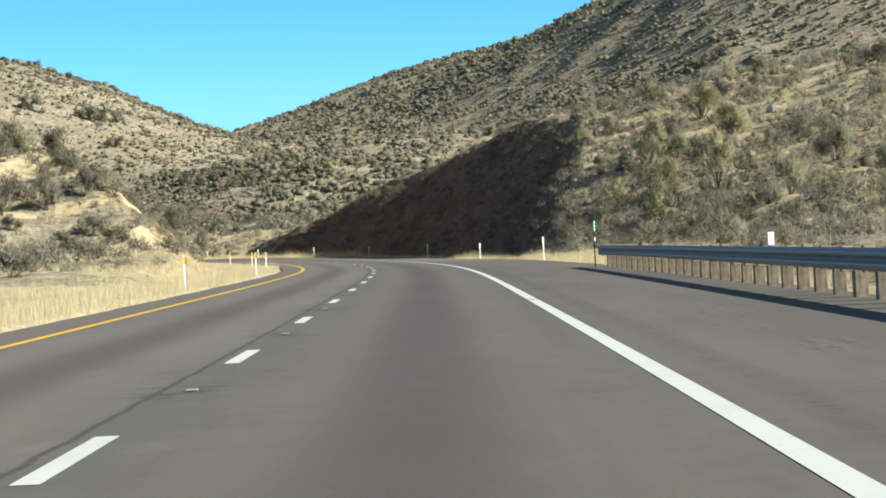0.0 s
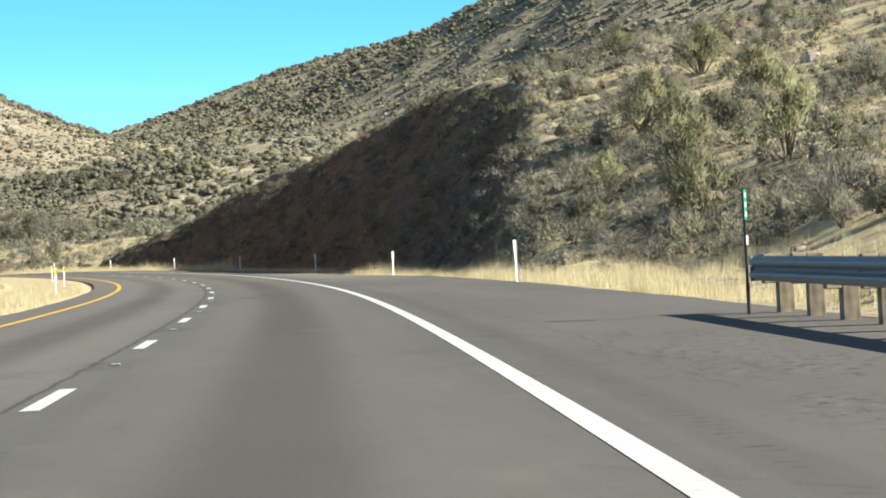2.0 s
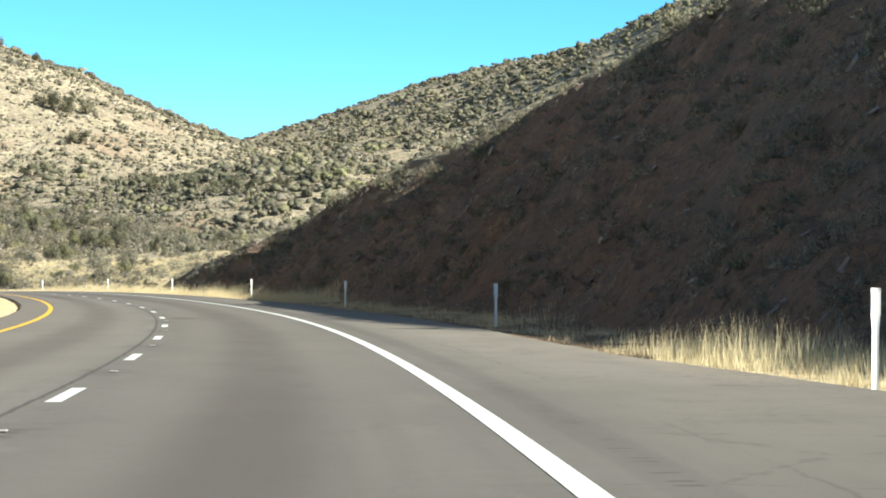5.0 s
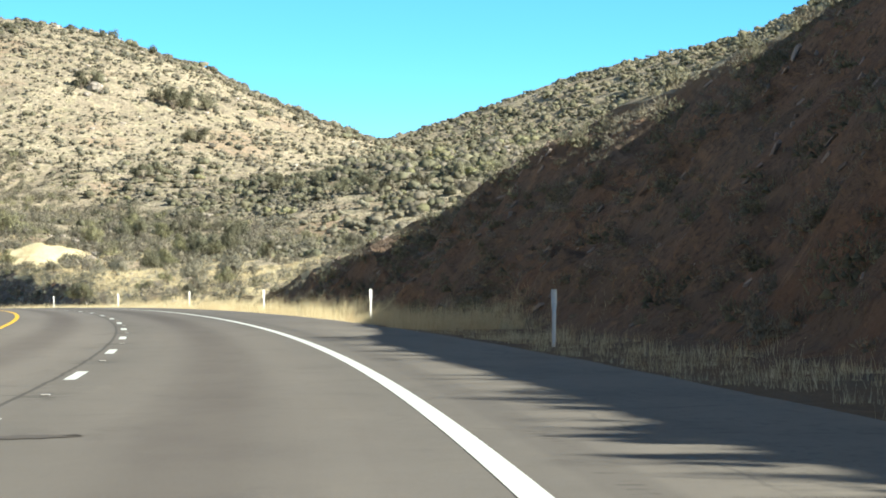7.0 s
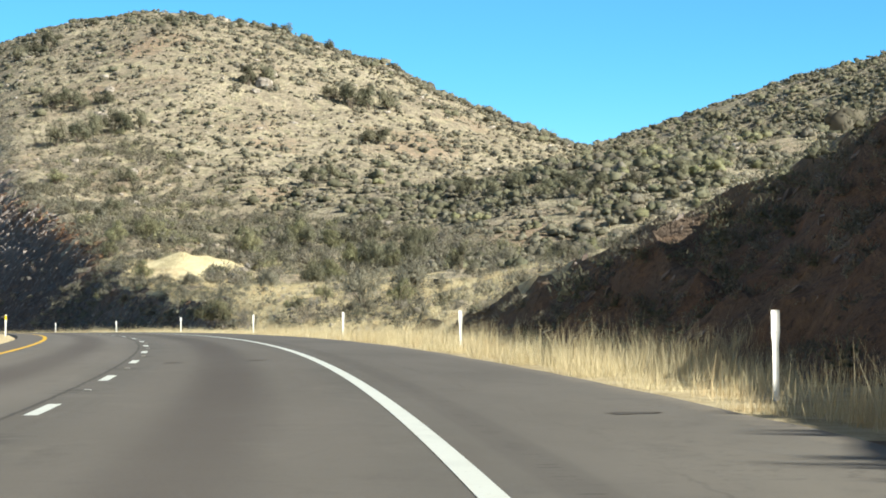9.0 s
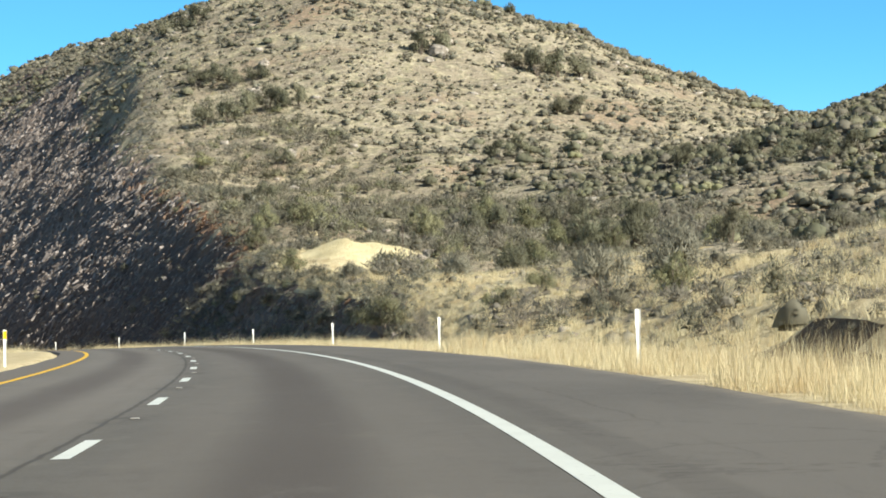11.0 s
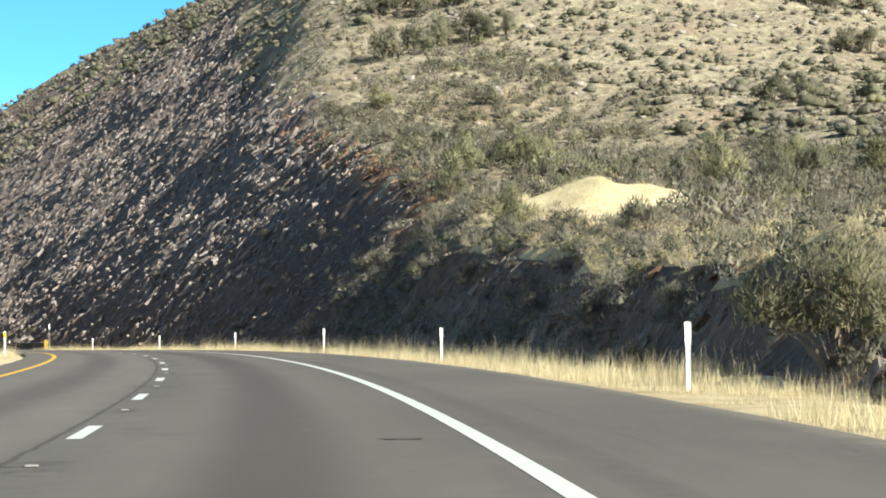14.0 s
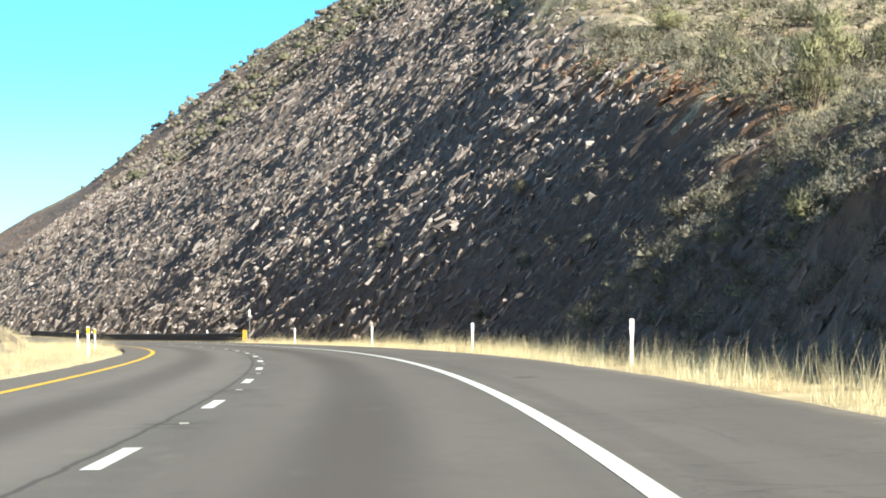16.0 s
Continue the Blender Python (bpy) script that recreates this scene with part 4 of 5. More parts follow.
def leaves(clumps, n, size, lift=0.3, thin=0.45, spread=0.55):
    """Small pointed leaves round clumps given as x, y, z, radius."""
    c = np.asarray(clumps, float)
    w = c[:, 3] ** 2
    k = RNG.choice(len(c), n, p=w / w.sum())
    d = unit(n)
    d[:, 2] = np.where(d[:, 2] < -0.25, -d[:, 2], d[:, 2])
    p = c[k, :3] + d * c[k, 3:4] * (1 - spread * RNG.random((n, 1)) ** 1.5)
    p[:, 2] = np.maximum(p[:, 2], 0.03)
    nrm = d + unit(n) * 0.6 + [0, 0, 0.15]
    nrm /= np.linalg.norm(nrm, axis=1)[:, None]
    ax = np.cross(nrm, unit(n)) + [0, 0, lift] + d * 0.35
    ax /= np.maximum(np.linalg.norm(ax, axis=1), 1e-3)[:, None]
    si = np.cross(ax, nrm)
    si /= np.maximum(np.linalg.norm(si, axis=1), 1e-3)[:, None]
    L = size * (0.6 + 0.8 * RNG.random((n, 1)))
    v = np.stack([p - si * L * thin * 0.5 - ax * L * 0.3, p + si * L * thin * 0.5 - ax * L * 0.3, p + ax * L * 0.7], 1).reshape(-1, 3)
    return v, np.arange(3 * n).reshape(-1, 3)


def dome(n, wide, low, high, r):
    """Clump places inside a rounded, uneven bush."""
    out = []
    for _ in range(n):
        a, q = RNG.random() * 6.283, RNG.random() ** 0.6
        z = low + (high - low) * RNG.random() * (1 - 0.55 * q * q)
        out.append((math.cos(a) * q * wide, math.sin(a) * q * wide, z, r * (0.7 + 0.6 * RNG.random())))
    return out


def branch_to(clumps, r0):
    segs = []
    for x, y, z, _ in clumps:
        mx, my, mz = x * 0.45 + RNG.normal() * 0.05, y * 0.45 + RNG.normal() * 0.05, z * 0.55
        segs.append((x * 0.06, y * 0.06, -0.08, r0, mx, my, mz, r0 * 0.6))
        segs.append((mx, my, mz, r0 * 0.6, x, y, z, r0 * 0.2))
        for _ in range(2):
            e = unit(1)[0] * 0.22
            segs.append((x * 0.8, y * 0.8, z * 0.85, r0 * 0.3, x + e[0], y + e[1], z + abs(e[2]), r0 * 0.1))
    return segs


ICO_V = np.array([(math.cos(a) * 0.894, math.sin(a) * 0.894, h) for h, q in ((0.447, 0.0), (-0.447, 0.628)) for a in [q + 1.2566 * j for j in range(5)]] + [(0, 0, 1.0)])
PYR_V = np.array([(1, 0, -0.3), (-1, 0, -0.3), (0, 1, -0.3), (0, -1, -0.3), (0, 0, 0.8)])
PYR_F = np.array([(0, 2, 4), (2, 1, 4), (1, 3, 4), (3, 0, 4)])
ICO_F = np.array([(10, j, (j + 1) % 5) for j in range(5)] + [(j, 5 + j, (j + 1) % 5) for j in range(5)] + [((j + 1) % 5, 5 + j, 5 + (j + 1) % 5) for j in range(5)])


def hill_bush(lobes, n, size, wide=0.55, tallest=0.55, r=0.46, thin=0.42, core=0.86, clumps=None):
    """A rounded bush of uneven lobes, rough with small leaves or twigs."""
    c = np.array(clumps if clumps is not None else dome(lobes, wide, 0.12, tallest, r))
    vs, fs, ns, base = [], [], [], 0
    cv, cf = (ICO_V, ICO_F) if core > 0.6 else (PYR_V, PYR_F)
    for x, y, z, q in (c if core else ()):
        a = RNG.random() * 6.283
        w = cv * (1 + 0.22 * RNG.normal(size=(len(cv), 1)).clip(-1.2, 1.2)) * q * [core, core, core * 0.9]
        w = np.stack([w[:, 0] * math.cos(a) - w[:, 1] * math.sin(a), w[:, 0] * math.sin(a) + w[:, 1] * math.cos(a), w[:, 2]], 1)
        vs.append(w + [x, y, max(z, q * 0.3)])
        ns.append(w / np.linalg.norm(w, axis=1)[:, None] + unit(len(cv)) * 0.35)
        fs.append(cf + base)
        base += len(cv)
    v, f = leaves(c, n, size, 0.8, thin, 0.22 if core > 0.6 else 0.6)
    mid = v.reshape(-1, 3, 3).mean(1)
    near = c[np.argmin((((mid[:, None] - c[None, :, :3]) / c[None, :, 3:4]) ** 2).sum(-1), axis=1)]
    d = mid - near[:, :3]
    d = d / np.maximum(np.linalg.norm(d, axis=1), 0.05)[:, None] + unit(n) * 0.55 + [0, 0, 0.2]
    ns.append(np.repeat(d, 3, axis=0))
    m = np.concatenate(ns)
    return np.concatenate(vs + [v]), np.concatenate(fs + [f + base]), m / np.linalg.norm(m, axis=1)[:, None]


def small_bush(n, size, clumps=5, core=0.66):
    """A low bush close to the road: an inner mass under fine twigs and leaves."""
    near = core < 0.6
    if near:
        return hill_bush(clumps, int(n * 1.6), size * 1.25, tallest=0.65, r=0.44, thin=0.24, core=0.38)
    return hill_bush(clumps, n, size * 0.9, tallest=0.65, r=0.42, thin=0.4, core=0.8)


# kind: clumps, breadth, lowest, highest, clump size, leaves, leaf size, leaf and twig materials, description
SPECIES = {
    "sage": (9, 0.72, 0.18, 0.72, 0.34, 1500, 0.075, SAGE, BARK, "rounded grey-green sagebrush shrub on dry soil"),
    "juniper": (12, 0.62, 0.25, 1.15, 0.36, 1700, 0.08, OLIVE, BARK, "dense dark olive juniper shrub on the slope"),
    "paloverde": (20, 0.70, 0.30, 1.65, 0.34, 2100, 0.095, LIME, BARK, "airy yellow-green palo verde with bare lower branches"),
    "broom": (18, 0.72, 0.14, 1.05, 0.32, 3600, 0.052, LIME, BARK, "rounded yellow-green desert bush leafy down to the ground"),
    "thorn": (9, 0.75, 0.25, 0.80, 0.36, 900, 0.06, GREY, DEAD, "leafless grey thorn shrub with tangled twigs"),
}
PLANTS = {}


def plant(kind, seed):
    key = (kind, seed)
    if key in PLANTS:
        return PLANTS[key], True
    n, wide, low, high, r, count, size, leaf, bark, text = SPECIES[kind]
    c = dome(n, wide, low, high, r)
    ob = thing("shrub", pose(0, 0, 0), text, "shrub", "shrubs on the slopes")
    seg = branch_to(c, 0.035 if kind == "paloverde" else 0.022)
    if kind == "thorn":
        for _ in range(150):
            d = unit(1)[0]
            d[2] = abs(d[2]) * 0.9 + 0.1
            a = d * RNG.uniform(0.25, 0.7)
            b = a + (d + unit(1)[0] * 0.6) * RNG.uniform(0.2, 0.45)
            seg.append((*a, 0.008, *b, 0.003))
    part("branchwork", mesh_of("branchwork", *sticks(seg), bark), bark, ob)
    v, f, m = hill_bush(0, count, size * 1.7, clumps=c, core=0.0 if kind in ("paloverde", "thorn") else 0.36, thin=0.2)
    part("foliage", softened(mesh_of("foliage", v, f, leaf), m), leaf, ob)
    PLANTS[key] = ob
    return ob, False


def put_plant(kind, s, o, size, tall=1.0, sink=0.03):
    ob, made = plant(kind, int(RNG.integers(3)))
    turn = float(RNG.random() * 360)
    m = ground_pose(s, o, turn, sink * size)
    if made:
        ob = copy_thing(ob, m)
    else:
        ob.matrix_basis = m
    ob.scale = (size, size, size * tall)
    return ob


def scatter(kinds, n, s0, s1, o0, o1, small, large, where=None):
    """About n shrubs over a stretch of ground; where(s, o, x, y, depth) keeps some."""
    s, o = RNG.uniform(s0, s1, n), RNG.uniform(o0, o1, n)
    x, y, z, d = terrain(s, o)
    keep = np.ones(n, bool) if where is None else where(s, o, x, y, d)
    for a, b in zip(s[keep], o[keep]):
        put_plant(str(RNG.choice(kinds)), a, b, float(RNG.uniform(small, large) * RNG.uniform(0.8, 1.2)), float(RNG.uniform(0.8, 1.15)))


def not_cut(s, o, x, y, d):
    return d < -0.1


scatter(["sage", "juniper", "thorn", "sage", "paloverde", "thorn", "paloverde"], 40, 128, 236, 13.0, 42, 0.8, 1.5, lambda s, o, x, y, d: (d < 0.1) | (s < 165))
scatter(["sage", "thorn"], 12, 60, 128, 13, 26, 0.6, 1.2)
scatter(["sage", "thorn", "sage", "juniper"], 10, 236, 372, 26, 48, 0.4, 0.8, not_cut)
scatter(["sage", "juniper", "thorn"], 8, 226, 268, 20, 25, 0.35, 0.55, not_cut)
scatter(["sage", "paloverde", "thorn", "juniper", "sage"], 44, 375, 560, 15, 66, 0.7, 1.6, not_cut)
scatter(["sage", "juniper", "thorn", "juniper"], 16, 150, 330, -34, -11, 0.8, 1.9)

# the larger single shrubs: kind, place along and across the road, size, tallness
SHRUBS_1 = [  # beside the shoulder and guardrail
    ("paloverde", 167.2, 15.3, 1.15, 1.4), ("paloverde", 169.8, 19.0, 1.19, 1.4),
    ("juniper", 149.5, 19.2, 1.39, 1.23), ("sage", 115.3, 11.4, 0.91, 1.41), ("sage", 122.8, 11.5, 0.68, 1.27), ("paloverde", 130.7, 12.9, 0.51, 0.77),
    ("thorn", 119.3, 11.3, 0.54, 1.21), ("juniper", 146.3, 16.4, 1.06, 0.6), ("sage", 193.3, 28.2, 2.24, 0.66), ("sage", 171.5, 16.8, 1.24, 0.87),
    ("thorn", 203.6, 28.1, 0.84, 1.6), ("paloverde", 201.0, 25.5, 1.58, 0.93), ("paloverde", 214.2, 26.4, 1.75, 0.84),
    ("sage", 195.8, 24.1, 1.27, 1.06), ("thorn", 170.2, 23.9, 1.15, 1.04), ("sage", 136.8, 17.2, 0.66, 1.6), ("sage", 192.0, 26.5, 0.97, 1.23),
    ("thorn", 181.5, 28.3, 1.06, 0.85),
]
SHRUBS_2 = [  # on the inner bank
    ("juniper", 256.3, -23.4, 2.26, 1.3), ("juniper", 256.6, -20.2, 2.26, 1.3), ("sage", 209.2, -22.8, 1.97, 1.3), ("sage", 209.4, -20.0, 1.97, 1.3),
    ("sage", 211.0, -17.6, 1.81, 1.06), ("sage", 214.4, -15.4, 2.25, 0.78), ("sage", 136.6, -14.6, 1.54, 0.88), ("juniper", 252.0, -25.0, 2.0, 1.0),
    ("juniper", 246.0, -19.5, 1.5, 1.0), ("juniper", 196.0, -18.2, 1.5, 0.8), ("sage", 193.0, -16.4, 1.6, 0.9), ("juniper", 199.0, -15.0, 1.3, 0.8), ("sage", 202.0, -16.8, 1.6, 0.9),
    ("juniper", 191.0, -19.6, 1.5, 0.9), ("thorn", 204.0, -13.2, 1.2, 0.8), ("sage", 226.0, -15.8, 1.3, 0.9), ("juniper", 232.0, -19.5, 1.6, 0.9),
]
SHRUBS_3 = [  # round the open slope
    ("juniper", 517.1, 38.4, 2.29, 1.3), ("juniper", 516.6, 41.8, 2.29, 1.3), ("sage", 429.3, 16.9, 1.79, 1.3), ("sage", 430.1, 19.5, 1.79, 1.3),
    ("broom", 452.0, 10.9, 1.7, 1.1), ("broom", 437.7, 15.9, 0.83, 1.1), ("juniper", 435.0, 14.0, 0.94, 0.77), ("broom", 439.0, 14.0, 0.77, 1.0),
    ("juniper", 498.8, 27.1, 2.05, 0.9), ("juniper", 538.2, 50.0, 1.7, 1.16), ("thorn", 429.1, 13.4, 1.19, 0.95), ("thorn", 416.4, 11.6, 0.49, 1.6),
    ("thorn", 429.0, 14.9, 0.75, 1.11), ("thorn", 438.8, 11.0, 0.69, 1.6), ("paloverde", 562.0, 22.4, 1.6, 1.1), ("sage", 427.8, 15.8, 0.6, 1.49),
    ("sage", 496.3, 16.0, 1.08, 1.15), ("sage", 500.8, 18.9, 0.8, 0.8), ("thorn", 502.6, 25.0, 1.28, 1.27),
    ("sage", 478.7, 11.4, 0.74, 1.27), ("thorn", 435.1, 17.3, 0.56, 1.19),
]
SHRUBS_4 = [  # round the open slope
    ("paloverde", 498.8, 21.7, 0.86, 1.03), ("juniper", 453.3, 28.6, 1.11, 1.34), ("sage", 506.5, 54.4, 2.07, 0.79),
]
SHRUBS_5 = [  # on the hill
    ("juniper", 565.2, 43.0, 1.77, 1.3), ("juniper", 565.1, 45.6, 1.77, 1.3), ("juniper", 561.4, 49.7, 1.75, 1.25), ("juniper", 560.9, 52.3, 1.75, 1.25),
    ("paloverde", 569.4, 46.2, 1.98, 0.87), ("juniper", 546.5, 53.1, 1.83, 1.03), ("juniper", 595.3, 78.7, 2.24, 1.03), ("juniper", 581.4, 75.8, 1.88, 1.23),
    ("juniper", 581.1, 78.6, 1.88, 1.23), ("juniper", 565.5, 76.0, 2.21, 0.96), ("juniper", 565.1, 79.2, 2.21, 0.96), ("juniper", 557.5, 77.0, 1.95, 0.99),
    ("juniper", 557.8, 79.8, 1.95, 0.99), ("juniper", 556.6, 89.6, 1.5, 1.51), ("juniper", 688.6, 104.8, 2.6, 1.3), ("juniper", 688.8, 108.6, 2.6, 1.3),
    ("juniper", 688.8, 112.4, 2.6, 1.3), ("juniper", 691.0, 102.3, 2.29, 0.96), ("juniper", 691.7, 105.7, 2.29, 0.96), ("juniper", 667.9, 96.9, 2.45, 0.96),
    ("juniper", 667.6, 100.5, 2.45, 0.96), ("juniper", 640.3, 75.1, 2.23, 0.96),
]
SHRUBS_6 = [  # on the hill
    ("juniper", 641.2, 78.3, 2.23, 0.96), ("juniper", 696.1, 89.3, 2.44, 1.3), ("juniper", 696.3, 92.9, 2.44, 1.3), ("juniper", 702.2, 55.5, 2.4, 0.96),
    ("juniper", 702.0, 58.9, 2.4, 0.96), ("juniper", 697.7, 59.5, 2.38, 0.96), ("juniper", 697.2, 62.9, 2.38, 0.96), ("juniper", 678.4, 47.9, 2.4, 1.23),
    ("juniper", 678.0, 51.3, 2.4, 1.23), ("juniper", 682.8, 55.6, 2.44, 1.23), ("juniper", 682.8, 59.2, 2.44, 1.23), ("juniper", 680.3, 60.0, 1.86, 1.3),
    ("juniper", 680.3, 62.6, 1.86, 1.3), ("juniper", 742.6, 65.2, 2.14, 1.3), ("juniper", 743.4, 68.3, 2.14, 1.3), ("juniper", 742.8, 71.4, 2.14, 1.3),
    ("juniper", 620.2, 37.7, 1.74, 1.23),
]
SHRUBS_MORE = [  # thickets beside the road and over the two cuts
    ("paloverde", 199.0, 20.0, 1.5, 1.1), ("paloverde", 178.0, 17.0, 1.4, 1.15), ("paloverde", 185.0, 15.5, 0.95, 0.95), ("thorn", 168.0, 14.0, 1.15, 0.8),
    ("thorn", 165.5, 12.8, 1.0, 0.8), ("thorn", 170.6, 13.2, 1.05, 0.75), ("thorn", 162.4, 13.6, 0.95, 0.8), ("thorn", 173.5, 14.9, 0.9, 0.8), ("thorn", 214.0, 16.3, 0.9, 0.9),
    ("sage", 220.0, 21.0, 1.3, 1.0), ("juniper", 172.0, 26.0, 1.6, 1.1), ("juniper", 206.0, 22.5, 1.5, 1.0), ("sage", 190.0, 18.5, 1.1, 0.9),
    ("sage", 181.0, 13.6, 0.9, 0.9), ("sage", 187.0, 13.2, 0.8, 0.9), ("thorn", 191.5, 14.8, 0.9, 0.9), ("juniper", 194.0, 22.0, 1.4, 0.9),
    ("paloverde", 486.0, 26.5, 1.5, 0.9), ("sage", 483.0, 24.0, 1.4, 0.8), ("sage", 488.5, 29.0, 1.3, 0.9), ("juniper", 522.0, 42.0, 2.0, 1.1), ("paloverde", 545.0, 42.0, 1.9, 0.9),
    ("juniper", 594.0, 54.0, 2.1, 1.0), ("paloverde", 567.0, 27.0, 1.8, 0.9), ("paloverde", 570.0, 29.5, 1.5, 0.9), ("sage", 610.0, 30.0, 1.7, 0.9), ("sage", 613.0, 33.0, 1.6, 0.9),
    ("juniper", 605.0, 31.5, 1.6, 0.9), ("sage", 555.0, 30.5, 1.3, 0.9), ("juniper", 651.0, 49.5, 2.0, 1.0), ("sage", 580.0, 26.0, 1.5, 0.8), ("thorn", 574.0, 25.0, 1.2, 0.9),
    ("juniper", 737.0, 93.0, 1.5, 1.0), ("juniper", 741.0, 95.5, 1.3, 0.9), ("juniper", 744.0, 122.0, 1.7, 1.1), ("juniper", 730.0, 123.0, 1.5, 1.2), ("juniper", 716.0, 135.0, 1.1, 0.8),
    ("juniper", 744.0, 112.0, 1.3, 0.9), ("juniper", 749.0, 83.0, 1.4, 0.9), ("juniper", 746.0, 74.5, 1.3, 0.9), ("juniper", 742.0, 118.0, 1.4, 1.0),
    ("sage", 368.0, 14.0, 0.9, 0.9), ("thorn", 372.0, 12.8, 0.8, 0.9), ("sage", 376.0, 14.6, 0.9, 0.9), ("sage", 381.0, 13.2, 0.8, 0.9), ("thorn", 385.0, 14.8, 0.9, 0.9),
]
SHRUBS_RIM = [  # at the rim and between the rocks of the cut
    ("paloverde", 554.0, 19.7, 1.3, 0.9), ("sage", 468.2, 10.4, 0.6, 1.3), ("sage", 470.0, 11.6, 0.7, 1.3), ("sage", 490.8, 11.7, 0.6, 1.2),
    ("sage", 510.3, 12.6, 0.7, 1.2), ("sage", 486.3, 13.6, 0.9, 0.9), ("thorn", 488.0, 14.9, 1.0, 0.8), ("sage", 508.8, 14.1, 0.8, 1.2), ("thorn", 478.1, 11.0, 0.7, 1.1),
    ("sage", 490.4, 15.2, 1.0, 1.1), ("sage", 455.0, 12.4, 0.6, 1.0), ("thorn", 447.0, 12.0, 0.7, 1.0),
    ("sage", 587.5, 28.0, 1.4, 1.0), ("sage", 609.0, 27.5, 1.6, 1.0),
    ("sage", 643.4, 32.6, 1.7, 1.0), ("sage", 567.1, 25.2, 1.1, 1.4), ("paloverde", 652.5, 39.1, 1.8, 0.7), ("sage", 631.0, 28.1, 1.1, 1.1),
    ("sage", 616.8, 19.7, 0.8, 1.2), ("sage", 651.8, 17.0, 0.7, 1.2), ("sage", 584.8, 11.9, 0.6, 1.2), ("sage", 572.9, 14.9, 0.5, 1.2),
    ("sage", 586.4, 14.3, 0.5, 1.2), ("juniper", 557.0, 84.1, 1.8, 0.9), ("sage", 507.7, 48.7, 1.7, 1.0), ("sage", 560.5, 22.5, 1.2, 1.0),
]
for _k, _s0, _o0, _size, _tall in SHRUBS_MORE + SHRUBS_RIM + SHRUBS_1 + SHRUBS_2 + SHRUBS_3 + SHRUBS_4 + SHRUBS_5 + SHRUBS_6:
    put_plant(_k, _s0, _o0, _size, _tall)


def many(name, label, kind, tmpl, s, o, size, tall=1.0, category="scrub"):
    """One object of countless small plants or stones."""
    x, y, z, _ = terrain(s, o)
    n = len(s)
    pick = RNG.integers(len(tmpl), size=n)
    turn = RNG.random(n) * 6.283
    vs, fs, ns, base, tone = [], [], [], 0, []
    shade = RNG.random(n)
    for t, (v, f, *soft) in enumerate(tmpl):
        i = np.where(pick == t)[0]
        if not len(i):
            continue
        c, q = np.cos(turn[i])[:, None], np.sin(turn[i])[:, None]
        k = size[i][:, None]
        px, py = v[None, :, 0] * c - v[None, :, 1] * q, v[None, :, 0] * q + v[None, :, 1] * c
        w = np.stack([px * k + x[i][:, None], py * k + y[i][:, None], v[None, :, 2] * k * tall + z[i][:, None]], -1)
        fs.append((np.arange(len(i))[:, None, None] * len(v) + f[None]).reshape(-1, f.shape[1]) + base)
        vs.append(w.reshape(-1, 3))
        tone.append(np.repeat(shade[i], len(v)))
        if soft:
            m = soft[0]
            ns.append(np.stack([m[None, :, 0] * c - m[None, :, 1] * q, m[None, :, 0] * q + m[None, :, 1] * c, m[None, :, 2] + 0 * k], -1).reshape(-1, 3))
        base += len(i) * len(v)
    me = mesh_of(name, np.concatenate(vs), np.concatenate(fs), kind, smooth=True)
    me.attributes.new("tone", "FLOAT", "POINT").data.foreach_set("value", np.concatenate(tone).astype(np.float32))
    if ns:
        me.normals_split_custom_set_from_vertices(np.concatenate(ns).astype(np.float32))
    return tagged(new(name, me), label, category, kind="stuff")


def in_sight(x, y, z):
    """Ground ahead along the road that the hills do not hide."""
    seen = np.zeros(len(x), bool)
    for s in (35, 90, 150, 210, 270, 330, 400, 460):
        ex, ey, h = road_xy(float(s), 0.0)
        fore, side = (y - ey) * math.cos(h) - (x - ex) * math.sin(h), (x - ex) * math.cos(h) + (y - ey) * math.sin(h)
        i = np.where((fore > 15) & (np.abs(side) < 0.27 * fore + 3) & ~seen)[0]
        over = np.full(len(i), -99.0)
        for q in np.linspace(0.3, 0.97, 14):
            px, py = ex + (x[i] - ex) * q, ey + (y[i] - ey) * q
            g = np.zeros(len(i))
            for cx, cy, top, along, across, turn in HILLS:
                c, k = math.cos(radians(turn)), math.sin(radians(turn))
                g += top * np.exp(-(((px - cx) * c + (py - cy) * k) / along) ** 2 - ((-(px - cx) * k + (py - cy) * c) / across) ** 2)
            over = np.maximum(over, g - (1.5 + (z[i] - 1.5) * q))
        seen[i] |= over < 5.0
    return seen


def spots(n, s0, s1, o0, o1, patch, keep, on_cut=False):
    s, o = RNG.uniform(s0, s1, n), RNG.uniform(o0, o1, n)
    x, y, z, d = terrain(s, o)
    f = fbm(x, y, patch, 51, 2)
    ok = ((d > (-2.5 if on_cut == "rim" else np.where(s < 222, 0.1, 0.6))) if on_cut else ((d < np.where(s > 545, 1.3, 0.05)) | ((s > 560) & (o > rock_top(s))) | (s < 165) | (o < 0))) & (f + 0.45 * RNG.normal(size=n) * 0.5 > keep) & (((s - 527) / 10) ** 2 + ((o - 23.2) / 4.8) ** 2 > 1) & (((s - 518) / 8) ** 2 + ((o - 19.5) / 3) ** 2 > 1)
    if not on_cut:
        ok &= in_sight(x, y, z)
    return s[ok], o[ok], f[ok]


def far_side(s, o):
    """The hill beyond the slopes that lie close above the road."""
    return (s > 700) | (o > 62) | (s < 470)


